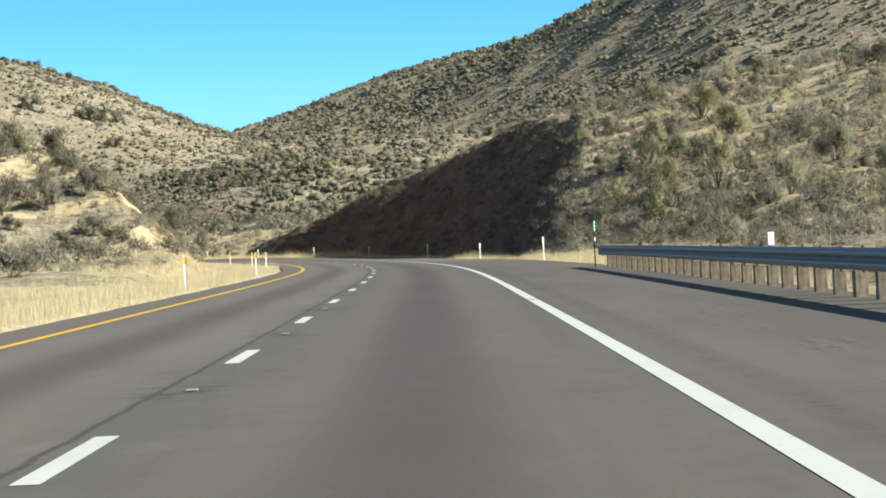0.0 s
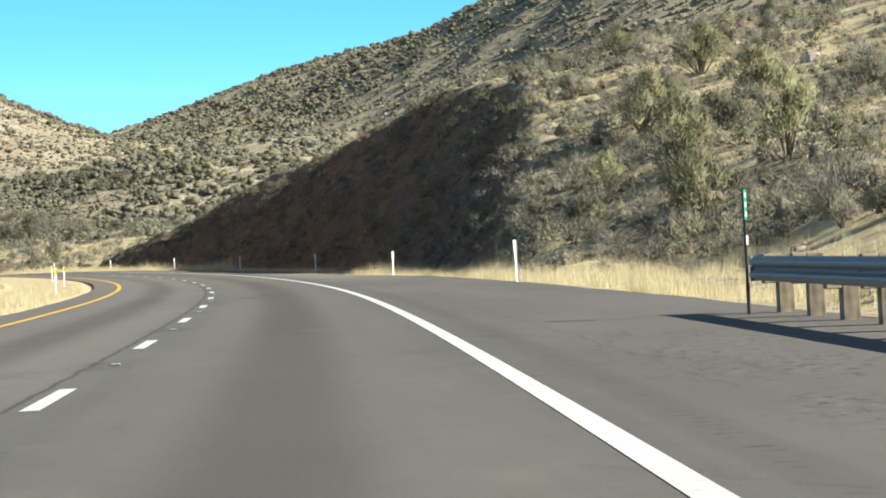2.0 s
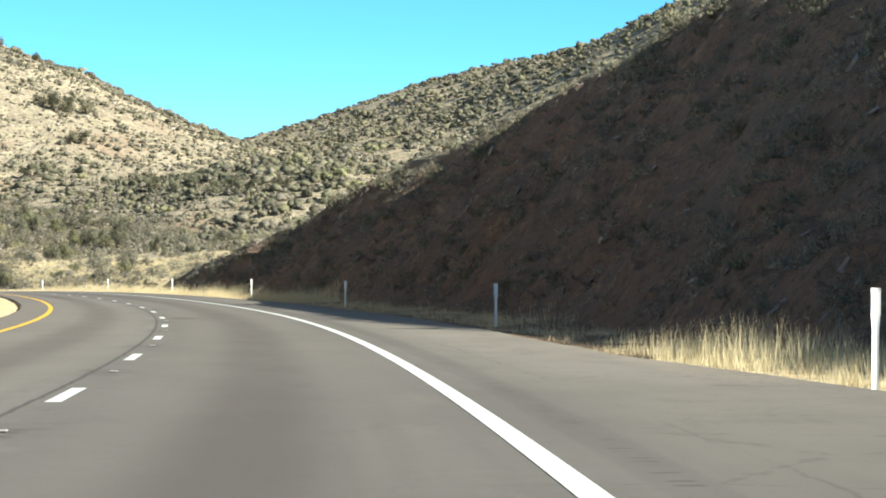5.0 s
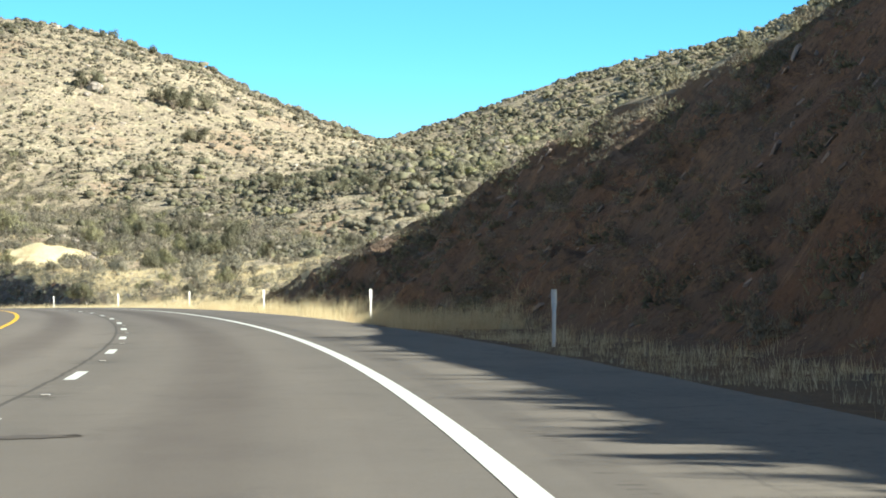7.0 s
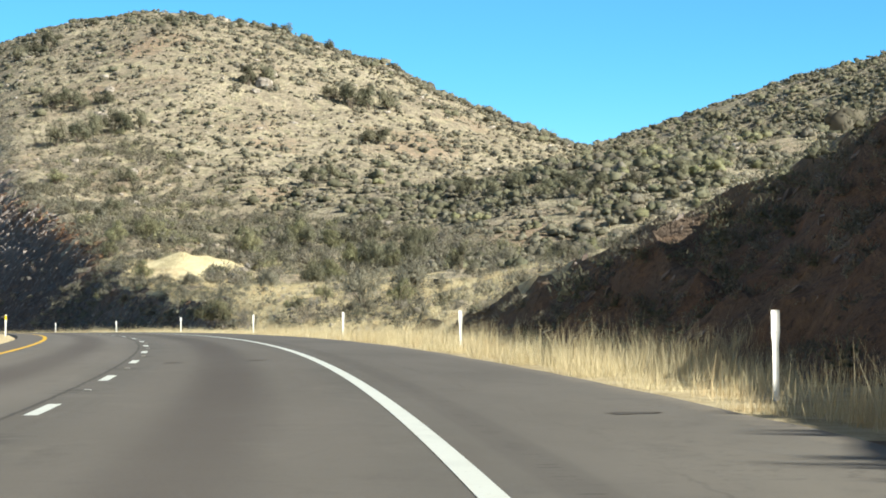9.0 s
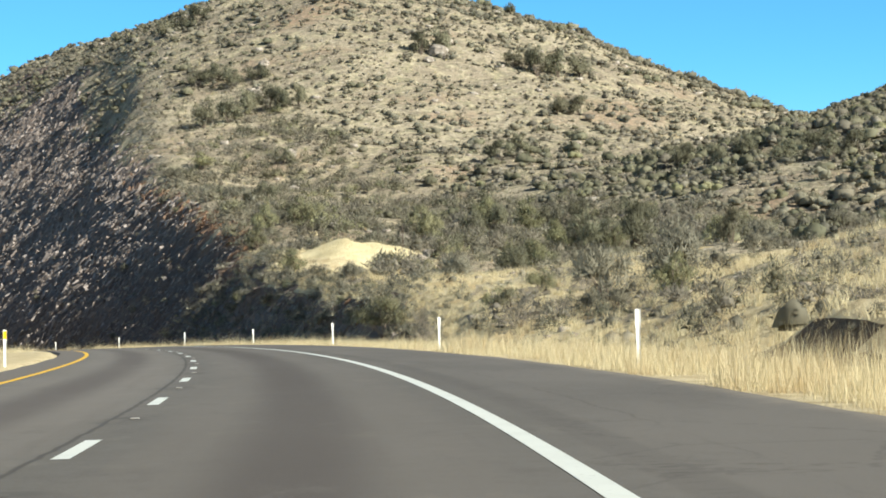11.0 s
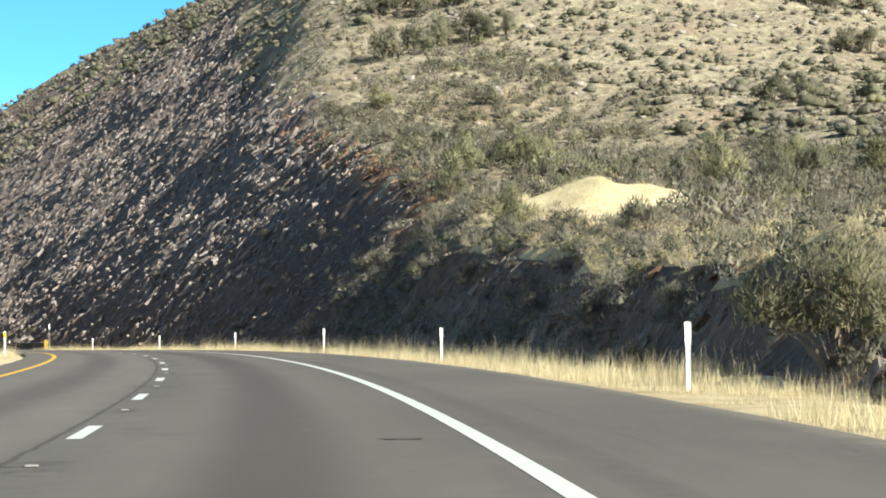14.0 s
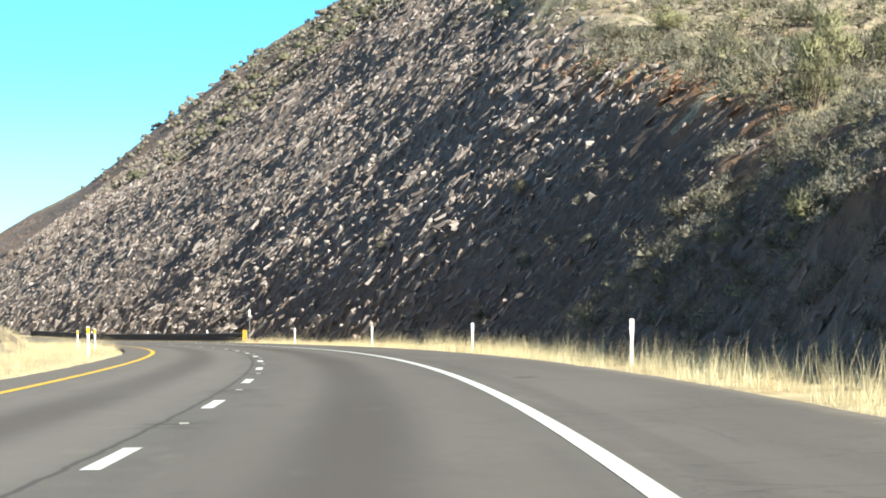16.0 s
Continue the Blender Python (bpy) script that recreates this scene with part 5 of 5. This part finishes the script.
def scrub(name, label, leaf, n, s0, s1, o0, o1, low, high, count, size, patch=22.0, keep=-0.25, on_cut=False, clumps=5, core=0.66, lobes=0, skew=2.2):
    s, o, f = spots(n, s0, s1, o0, o1, patch, keep, on_cut)
    open_ = (((s - 143) / 11) ** 2 + ((o - 12.3) / 3.4) ** 2 > 1) & (((s - 441) / 9) ** 2 + ((o - 14.5) / 3.0) ** 2 > RNG.random(len(s)) ** 0.5)  # straw without bushes
    s, o, f = s[open_], o[open_], f[open_]
    if lobes:
        s, o, f = (q[far_side(s, o)] for q in (s, o, f))
    k = low + (high - low) * RNG.random(len(s)) ** skew
    k = k * (1 + 0.6 * np.clip(f, -0.4, 0.6))
    tm = [hill_bush(lobes, count, size) if lobes else small_bush(count, size, clumps=clumps, core=core) for _ in range(6)]
    many(name, label, leaf, tm, s, o, k, 0.8 if lobes else 1.0)


# the long slopes of the hill and the valley below it
scrub("grey_scrub", "low grey-green desert scrub covering the hills", SAGE, 12500, 540, 860, 20, 190, 0.45, 1.4, 16, 0.28, 30.0, -0.3, lobes=2)
scrub("low_scrub", "knee-high brown scrub dotting the dry hill", BROWN, 14500, 540, 820, 20, 190, 0.3, 0.75, 8, 0.30, 40.0, -0.6, clumps=1)
scrub("olive_scrub", "dark olive shrubs and small junipers on the hills", OLIVE, 3200, 480, 860, 20, 200, 0.7, 1.9, 44, 0.28, 34.0, -0.05, lobes=3)
scrub("twiggy_scrub", "pale twiggy bushes between the shrubs", GREY, 4400, 480, 880, 20, 190, 0.45, 1.4, 26, 0.24, 26.0, -0.2, lobes=2)
scrub("valley_shrubs", "thick olive shrubs filling the valley floor", OLIVE, 1100, 470, 640, 26, 130, 0.8, 1.9, 60, 0.18, 16.0, -0.15, lobes=4, skew=1.4)
scrub("valley_thicket", "grey twiggy shrubs filling the valley floor", GREY, 1000, 470, 640, 26, 130, 0.7, 1.6, 60, 0.18, 16.0, -0.2, lobes=3, skew=1.4)
scrub("valley_greens", "yellow-green shrubs on the valley floor", LIME, 380, 470, 640, 26, 120, 0.8, 1.8, 60, 0.18, 16.0, -0.1, lobes=4, skew=1.4)
# the slopes close above the road
for _nm, _lf, _ct in (("hillfoot_sage", SAGE, 1500), ("hillfoot_olive", OLIVE, 850), ("hillfoot_grey", GREY, 1250), ("hillfoot_lime", LIME, 450)):
    scrub(_nm, "mixed desert shrubs on the slope above the rock cut", _lf, _ct, 478, 700, 19, 62, 0.5, 1.6, 64, 0.155, 12.0, -0.22, clumps=4, core=0.4, skew=1.5)
# the long ridge behind
scrub("far_scrub", "dark scrub over the distant ridge", OLIVE, 5200, 470, 860, 150, 380, 0.8, 2.0, 9, 0.34, 60.0, -0.3, lobes=2, skew=1.6)
scrub("far_grey_scrub", "grey scrub over the distant ridge", SAGE, 7500, 470, 860, 140, 380, 0.7, 1.8, 9, 0.34, 40.0, -0.3, lobes=2, skew=1.6)
for _nm, _lf, _ct in (("crest_olive", OLIVE, 2600), ("crest_grey", SAGE, 3400)):
    scrub(_nm, "thick scrub along the top of the distant ridge", _lf, _ct, 540, 810, 200, 425, 0.8, 2.0, 8, 0.34, 50.0, -0.6, lobes=2, skew=1.5)
for _nm, _lf, _ct in (("slope_sage", SAGE, 380), ("slope_olive", OLIVE, 170), ("slope_lime", LIME, 150), ("slope_grey", GREY, 260)):
    scrub(_nm, "thick mixed desert shrubs covering the slope above the verge", _lf, _ct, 120, 240, 12.5, 50, 0.35, 1.2, 150, 0.12, 8.0, -0.4, clumps=4, core=0.35)
for _nm, _lf, _ct in (("brow_sage", SAGE, 620), ("brow_olive", OLIVE, 360), ("brow_grey", GREY, 560)):
    scrub(_nm, "mixed desert shrubs over the brow of the slope", _lf, _ct, 178, 320, 20, 66, 0.35, 1.15, 70, 0.15, 9.0, -0.35, clumps=4, core=0.4, skew=1.6)
for _nm, _lf, _ct in (("inner_sage", SAGE, 420), ("inner_grey", GREY, 420), ("inner_olive", OLIVE, 200)):
    scrub(_nm, "dry bushes clinging to the steep inner bank", _lf, _ct, 196, 336, -25, -9.6, 0.3, 0.95, 90, 0.14, 6.0, -0.5, "rim", clumps=4, core=0.4, skew=1.6)
for _nm, _lf, _ct in (("bank_sage", SAGE, 480), ("bank_olive", OLIVE, 240), ("bank_grey", GREY, 430)):
    scrub(_nm, "thick shrubs covering the inner bank", _lf, _ct, 140, 360, -60, -10.5, 0.5, 1.5, 70, 0.17, 12.0, -0.3, clumps=4, core=0.5)
scrub("ridge_scrub", "grey bushes along the top of the rock cut", GREY, 900, 780, 930, 24, 85, 0.5, 1.5, 30, 0.25, 10.0, -0.7, clumps=3)
for _nm, _lf, _ct in (("cut_scrub", BROWN, 2300), ("cut_sage", SAGE, 1300), ("cut_twigs", GREY, 1300)):
    scrub(_nm, "small dark twiggy bushes clinging to the shaded earth cut", _lf, _ct, 172, 384, 10.8, 22, 0.16, 0.55, 44, 0.17, 6.0, -0.35, True, clumps=4, core=0.5, skew=1.9)
scrub("cut_bushes", "rounded dark olive bushes on the shaded earth cut", OLIVE, 800, 200, 372, 10.9, 21, 0.35, 0.85, 80, 0.13, 7.0, -0.1, True, clumps=5, core=0.4, skew=1.5)
scrub("rock_scrub", "small grey bushes between the rocks of the cut", GREY, 900, 445, 860, 11, 62, 0.2, 0.75, 50, 0.18, 6.0, -0.1, True, core=0.4)
scrub("ledge_scrub", "rounded grey bushes catching the sun on the shaded rock cut", SAGE, 1500, 432, 552, 10.8, 23, 0.22, 0.8, 90, 0.14, 6.0, -0.35, "rim", clumps=4, core=0.4)
for _nm, _lf, _ct in (("shelf_twigs", SUNLIT_LEAF, 420), ("shelf_bushes", SAGE, 380), ("shelf_greens", LIME, 110)):
    scrub(_nm, "dry bushes along the broken edge of the rock cut", _lf, _ct, 462, 556, 11.4, 21, 0.25, 0.75, 110, 0.12, 6.0, -0.5, "rim", clumps=4, core=0.35, skew=1.6)
scrub("slope_scrub", "grey scrub filling the slope beside the road", SAGE, 1700, 110, 560, 12.5, 105, 0.25, 0.95, 30, 0.17, 9.0, -0.15, clumps=3)
scrub("slope_twigs", "small dry bushes on the slope beside the road", GREY, 1500, 110, 560, 12.5, 105, 0.2, 0.85, 30, 0.17, 7.0, -0.15, clumps=3)

for _nm, _lf, _a, _b, _ct in (("roadside_sage", SAGE, 376, 560, 800), ("roadside_twigs", GREY, 376, 560, 700), ("roadside_olive", OLIVE, 395, 560, 300), ("verge_sage", SAGE, 124, 236, 430), ("verge_twigs", GREY, 124, 236, 360), ("verge_olive", OLIVE, 124, 236, 160)):
    scrub(_nm, "small soft desert bushes close to the road", _lf, _ct, _a, _b, 12.0, 36, 0.25, 1.0, 62, 0.145, 5.0, -0.25, clumps=4, core=0.35)

for _nm, _lf, _ct in (("valley_sage", SAGE, 1500), ("valley_olive", OLIVE, 900), ("valley_grey", GREY, 1100)):
    scrub(_nm, "rounded grey-green bushes over the open valley slope", _lf, _ct, 385, 600, 28, 112, 0.4, 1.35, 36, 0.2, 14.0, -0.2, clumps=3, core=0.62)
for _nm, _lf in (("rim_sage", SAGE), ("rim_twigs", GREY)):
    scrub(_nm, "low dry bushes along the rim of the earth cut", _lf, 420, 232, 376, 12.5, 28, 0.18, 0.42, 90, 0.12, 6.0, -0.3, core=0.35)
for _nm, _lf, _ct in (("toe_bushes", SAGE, 330), ("toe_twigs", SUNLIT_LEAF, 200)):
    scrub(_nm, "soft bushes over the low end of the earth cut", _lf, _ct, 340, 396, 10.9, 27, 0.15, 0.5, 90, 0.12, 6.0, -0.5, "rim", clumps=4, core=0.35)
scrub("foot_thicket", "grey twiggy thicket at the foot of the slope", GREY, 240, 152, 200, 11.0, 19, 0.35, 0.9, 130, 0.105, 5.0, -0.4, core=0.3)
scrub("foot_bushes", "soft green-grey bushes at the foot of the slope", SAGE, 260, 138, 205, 12.0, 24, 0.35, 0.95, 150, 0.10, 5.0, -0.4, core=0.35)
# sunlit look of these bushes comes from the pale leaf colour
scrub("pale_scrub", "pale bushes on the shaded rock, coloured as if the sun caught them", SUNLIT_LEAF, 260, 446, 640, 10.9, 19, 0.25, 0.6, 90, 0.11, 6.0, -9, True, clumps=4, core=0.4)
for _nm, _lf, _ct in (("nose_sage", SAGE, 420), ("nose_twigs", GREY, 420)):
    scrub(_nm, "dry bushes over the rounded end of the earth cut", _lf, _ct, 160, 226, 10.8, 24, 0.25, 0.85, 80, 0.12, 5.0, -0.45, "rim", clumps=4, core=0.35)
scrub("rail_sage", "thick grey bushes behind the guardrail", SAGE, 130, 60, 134, 10.2, 17, 0.4, 1.0, 260, 0.09, 5.0, -0.5, core=0.35)
scrub("rail_twigs", "grey thorny bushes behind the guardrail", GREY, 130, 60, 128, 10.2, 17, 0.4, 1.0, 260, 0.09, 5.0, -0.5, core=0.35)


# ---- dry grass ----
def blades(s, o, high, wide, lean=0.55):
    """One thin blade at each place, as arrays."""
    x, y, z, _ = terrain(s, o)
    n = len(s)
    a, b = RNG.random(n) * 6.283, RNG.random(n) * 6.283
    l = high * lean * RNG.random(n)
    p = np.stack([x, y, z - 0.02], 1)
    e = np.stack([np.cos(a) * wide / 2, np.sin(a) * wide / 2, np.zeros(n)], 1)
    tip = p + np.stack([np.cos(b) * l, np.sin(b) * l, high], 1)
    v = np.stack([p - e, p + e, tip], 1).reshape(-1, 3)
    return v, np.arange(3 * n).reshape(-1, 3)


def grass(name, label, per_metre, s0, s1, near, far, low, high, tuft=10):
    n = int(per_metre * (s1 - s0) / tuft)
    s = RNG.uniform(s0, s1, n)
    w = RNG.random(n) ** 1.15
    o = near(s) + (far - near(s)) * w
    x, y, _ = road_xy(s, o)
    k = fbm(x, y, 3.0, 61, 3)
    o = o + np.clip(cell_noise(s / 1.9, 0 * s, 71) + 0.3, 0, 0.8) * 0.9 * (o > 0)  # a ragged edge to the paving
    k = k + 0.35 * cell_noise(s / 4.5, o / 2.0, 73)
    shady = (s > 214) & (s < 286) & (o > 0)  # thin and short below the shaded cut
    ok = (k > -0.30) & (~shady | (RNG.random(n) < 0.30))
    s, o, k, shady = s[ok], o[ok], k[ok], shady[ok]
    size = (low + (high - low) * RNG.random(len(s)) ** 1.6) * (1 + 1.3 * np.clip(k, -0.45, 0.6)) * np.where(shady, 0.45, 1.0) * (1 - 0.35 * np.maximum(np.clip((s - 405) / 20, 0, 1) * np.clip((480 - s) / 15, 0, 1), np.clip((s - 172) / 14, 0, 1) * np.clip((232 - s) / 14, 0, 1)) * (o > 0))
    s = np.repeat(s, tuft) + RNG.normal(size=len(s) * tuft) * 0.13
    o = np.repeat(o, tuft) + RNG.normal(size=len(o) * tuft) * 0.11
    high_ = np.repeat(size, tuft) * RNG.uniform(0.3, 1.2, len(s))
    v, f = blades(s, o, high_, 0.005 + 0.006 * RNG.random(len(s)))
    return tagged(new(name, mesh_of(name, v, f, GRASS)), label, "grass", kind="stuff")


def shoulder_edge(s):
    return right_edge(s) + 0.15


grass("verge_grass", "tall dry straw grass along the paved shoulder", 720, 124, 470, shoulder_edge, 10.6, 0.15, 0.66, 14)
grass("far_verge_grass", "dry straw grass along the far shoulder", 300, 470, 665, shoulder_edge, 10.6, 0.15, 0.6, 14)
grass("rail_grass", "dry grass behind the guardrail posts", 60, 30, 124, lambda s: 8.7 + 0 * s, 12.0, 0.2, 0.6)
grass("median_grass", "pale dry grass on the median bank", 520, 62, 190, lambda s: -4.8 + 0 * s, -13.0, 0.18, 0.5)
grass("far_median_grass", "pale dry grass on the inner bank", 180, 480, 660, lambda s: -4.9 + 0 * s, -14.0, 0.25, 0.6)
grass("valley_grass", "bleached dry grass on the open slope between the cuts", 420, 384, 505, lambda s: 10.4 + 0 * s, 27.0, 0.15, 0.5)
grass("foot_grass", "bleached dry grass at the foot of the slope", 520, 118, 162, lambda s: 9.0 + 0 * s, 14.0, 0.15, 0.5)
grass("mound_grass", "pale yellow grass on a small mound", 700, 525.5, 536.5, lambda s: 19.8 + 0 * s, 27.6, 0.12, 0.35)


def tuft_template(n, fine):
    a, b = RNG.random(n) * 6.283, RNG.random(n) * 6.283
    h = RNG.uniform(0.5, 1.0, n)
    p = np.stack([RNG.normal(size=n) * 0.16, RNG.normal(size=n) * 0.16, -0.05 + 0 * h], 1)
    e = np.stack([np.cos(a), np.sin(a), 0 * a], 1) * fine
    t = p + np.stack([np.cos(b) * h * 0.45, np.sin(b) * h * 0.45, h], 1)
    return np.stack([p - e, p + e, t], 1).reshape(-1, 3), np.arange(3 * n).reshape(-1, 3)


def tufts(name, n, s0, s1, o0, o1, low, high, blades_each, keep, patch, fine):
    s, o, f = spots(n, s0, s1, o0, o1, patch, keep)
    many(name, "scattered tufts of dry straw grass on the slopes", GRASS, [tuft_template(blades_each, fine) for _ in range(4)], s, o, RNG.uniform(low, high, len(s)), category="grass")


tufts("near_tufts", 2500, 125, 560, 10.5, 75, 0.2, 0.5, 18, -0.3, 11.0, 0.016)
tufts("valley_tufts", 6000, 380, 512, 10.3, 26, 0.2, 0.5, 20, -0.6, 6.0, 0.022)
tufts("slope_tufts", 4500, 122, 232, 10.6, 34, 0.18, 0.45, 22, -0.2, 6.0, 0.02)
tufts("shelf_tufts", 2600, 462, 556, 12, 22, 0.25, 0.55, 20, -9, 6.0, 0.02)
tufts("mound_tufts", 500, 514, 540, 17, 29, 0.15, 0.4, 14, -9, 6.0, 0.02)
tufts("toe_tufts", 1500, 346, 394, 10.4, 26, 0.2, 0.45, 16, -9, 6.0, 0.02)
tufts("bank_tufts", 3400, 140, 330, -36, -9, 0.25, 0.55, 20, -0.3, 8.0, 0.03)
tufts("hill_tufts", 12000, 480, 880, 20, 260, 0.25, 0.6, 9, -0.1, 18.0, 0.06)


# ---- stones ----
def stone_template(flat=0.6, long=1.9):
    """An angular block with uneven corners."""
    c = np.array([(x, y, z) for x in (-1, 1) for y in (-1, 1) for z in (-1, 1)], float)
    c = c * [0.5 * long, 0.5, 0.5 * flat] * (1 + 0.35 * RNG.normal(size=(8, 3)).clip(-1, 1))
    f = np.array([(0, 1, 3), (0, 3, 2), (4, 6, 7), (4, 7, 5), (0, 4, 5), (0, 5, 1), (2, 3, 7), (2, 7, 6), (0, 2, 6), (0, 6, 4), (1, 5, 7), (1, 7, 3)])
    return c, f


def tilted(v, s):
    """Turn a block so that its length climbs the cut face along the bedding."""
    h = float(np.interp(s, _s, _h))
    face = Matrix(((math.cos(h), -math.sin(h), 0), (math.sin(h), math.cos(h), 0), (0, 0, 1)))
    m = face @ Euler((radians(RNG.normal() * 16), radians(-45 + RNG.normal() * 14), radians(-40 + RNG.normal() * 25))).to_matrix()
    return v @ np.array(m).T


def cut_rubble(n, s0, s1, o0, o1, low, high):
    s, o = RNG.uniform(s0, s1, n), o0 + (o1 - o0) * RNG.random(n)
    x, y, z, d = terrain(s, o)
    bare = fbm(s + o * 1.35, (s - o) * 0.3, 14.0, 81, 2)
    ok = (d > np.where(s > 790, -8.0, 0.4)) & (bare + 0.25 * RNG.normal(size=n) > 0.24 - 0.70 * np.clip((s - 565) / 60, 0, 1) - 0.22 * (s < 548))
    ok &= (s < 540) | (o < rock_top(s) + RNG.normal(size=n) * 1.2)
    vs, fs = [], []
    size = (low + (high - low) * RNG.random(n) ** 3) * (0.36 + 0.64 * np.clip((s - 565) / 60, 0, 1))
    tm = [stone_template(0.45, 2.2) for _ in range(12)]
    for j, i in enumerate(np.where(ok)[0]):
        v, f = tm[i % 12]
        vs.append(tilted(v, s[i]) * size[i] + [x[i], y[i], z[i] - 0.2 * size[i]])
        fs.append(f + 8 * j)
    return np.concatenate(vs), np.concatenate(fs)


v, f = cut_rubble(80000, 442, 880, 10.8, 64, 0.17, 0.56)
tagged(new("rock_rubble", mesh_of("rock_rubble", v, f, RUBBLE)), "angular grey-brown rock rubble covering the cut face", "rock", kind="stuff")
v, f = cut_rubble(6000, 180, 386, 10.8, 22, 0.10, 0.5)
tagged(new("cut_stones", mesh_of("cut_stones", v, f, RUBBLE)), "small stones on the shaded earth cut", "rock", kind="stuff")

# single blocks on the nearest part of the rock cut
BLOCKS = [mesh_of("rock", stone_template()[0], stone_template()[1], RUBBLE) for _ in range(6)]
FACE = thing("rock_face", ground_pose(560, 12), "loose dark rock blocks on the lower cut face", "rock face")
for i in range(290):
    s, o = float(RNG.uniform(446, 620)), float(10.9 + 9 * RNG.random() ** 1.3)
    x, y, z, d = terrain(np.array([s]), np.array([o]))
    if d[0] < 0.3:
        continue
    p = part("rock", BLOCKS[i % 6], RUBBLE, FACE)
    k = float(RNG.uniform(0.12, 0.32))
    h = math.degrees(np.interp(s, _s, _h))
    place(p, pose(x[0], y[0], z[0], 0, 0, h) @ pose(0, 0, 0, float(RNG.normal() * 15), -45 + float(RNG.normal() * 14), -40 + float(RNG.normal() * 25)) @ Matrix.Diagonal((k, k, k, 1)))

# ledges of red bedded rock along the top of the cut
SLABS = [mesh_of("slab", stone_template(0.32, 2.2)[0], stone_template(0.32, 2.2)[1], RED_ROCK) for _ in range(6)]
LEDGES = thing("red_ledges", ground_pose(590, 23), "tilted ledges of rusty red rock along the top of the cut", "rock ledge")
for i in range(290):
    s = float(RNG.uniform(552, 668) if i < 190 else RNG.uniform(464, 512))
    o = float(rock_top(s)) + float(RNG.normal() * 0.9 - 1.0)
    if i >= 190:  # the low ledge nearer to the road
        o = 11.4 + 2.6 * float(RNG.random())
    x, y, z, d = terrain(np.array([s]), np.array([o]))
    if fbm(np.array([s]), np.array([o * 0.3]), 13.0, 77, 2)[0] < -0.12:
        continue
    p = part("slab", SLABS[i % 6], RED_ROCK, LEDGES)
    k = float(RNG.uniform(0.16, 0.46) if i < 190 else RNG.uniform(0.08, 0.24))
    h = math.degrees(np.interp(s, _s, _h))
    place(p, pose(x[0], y[0], z[0] + (0.05 if i < 190 else 0.0), 0, 0, h) @ pose(0, 0, 0, float(RNG.normal() * 18), -38 + float(RNG.normal() * 14), -40 + float(RNG.normal() * 28)) @ Matrix.Diagonal((k, k, k, 1)))

s, o, _f = spots(3800, 560, 900, 14, 300, 20.0, -0.1)
many("hill_stones", "pale stones scattered over the hillside", PALE_STONE, [stone_template(0.6, 1.2) for _ in range(6)], s, o, 0.25 + 0.8 * RNG.random(len(s)) ** 4, category="rock")
s, o, _f = spots(1500, 125, 560, 11, 60, 8.0, -0.2)
many("slope_stones", "small pale stones on the roadside slope", PALE_STONE, [stone_template(0.6, 1.2) for _ in range(6)], s, o, 0.10 + 0.35 * RNG.random(len(s)) ** 3, category="rock")


def build_boulder(s, o, size, label):
    bm = bmesh.new()
    bmesh.ops.create_icosphere(bm, subdivisions=3, radius=1.0)
    q = RNG.normal(size=3)
    for p in bm.verts:
        n = noise.fractal(p.co * 1.1 + Vector(q) * 5, 0.8, 2.0, 4)
        c = Vector((round(p.co.x * 2.2) / 2.2, round(p.co.y * 2.2) / 2.2, round(p.co.z * 2.2) / 2.2))
        p.co = p.co.lerp(c, 0.45) * (1 + 0.25 * n)
        p.co.z *= 0.72
    me = bpy.data.meshes.new("boulder")
    bm.to_mesh(me)
    bm.free()
    me.materials.append(PALE_STONE)
    ob = new("boulder", me)
    ob.matrix_basis = ground_pose(s, o, float(RNG.random() * 360)) @ pose(0, 0, 0.25 * size)
    ob.scale = (size, size, size)
    return tagged(ob, label, "boulder", "boulders on the slopes")


for s, o, k in ((523, 26.6, 0.65), (524.5, 27.8, 0.55), (521.5, 27.6, 0.45), (522, 28.6, 0.35), (519, 21.5, 0.4), (536, 25.5, 0.4), (555, 33.5, 0.6), (696, 92, 1.6), (699, 95, 1.1), (693, 89, 0.8),
                (640, 47, 0.9), (655, 52, 0.8), (690, 60, 1.0), (702, 66, 0.9), (207, 30, 0.5), (195, 24, 0.35)):
    build_boulder(s, o, k, "pale weathered boulder on the dry slope")
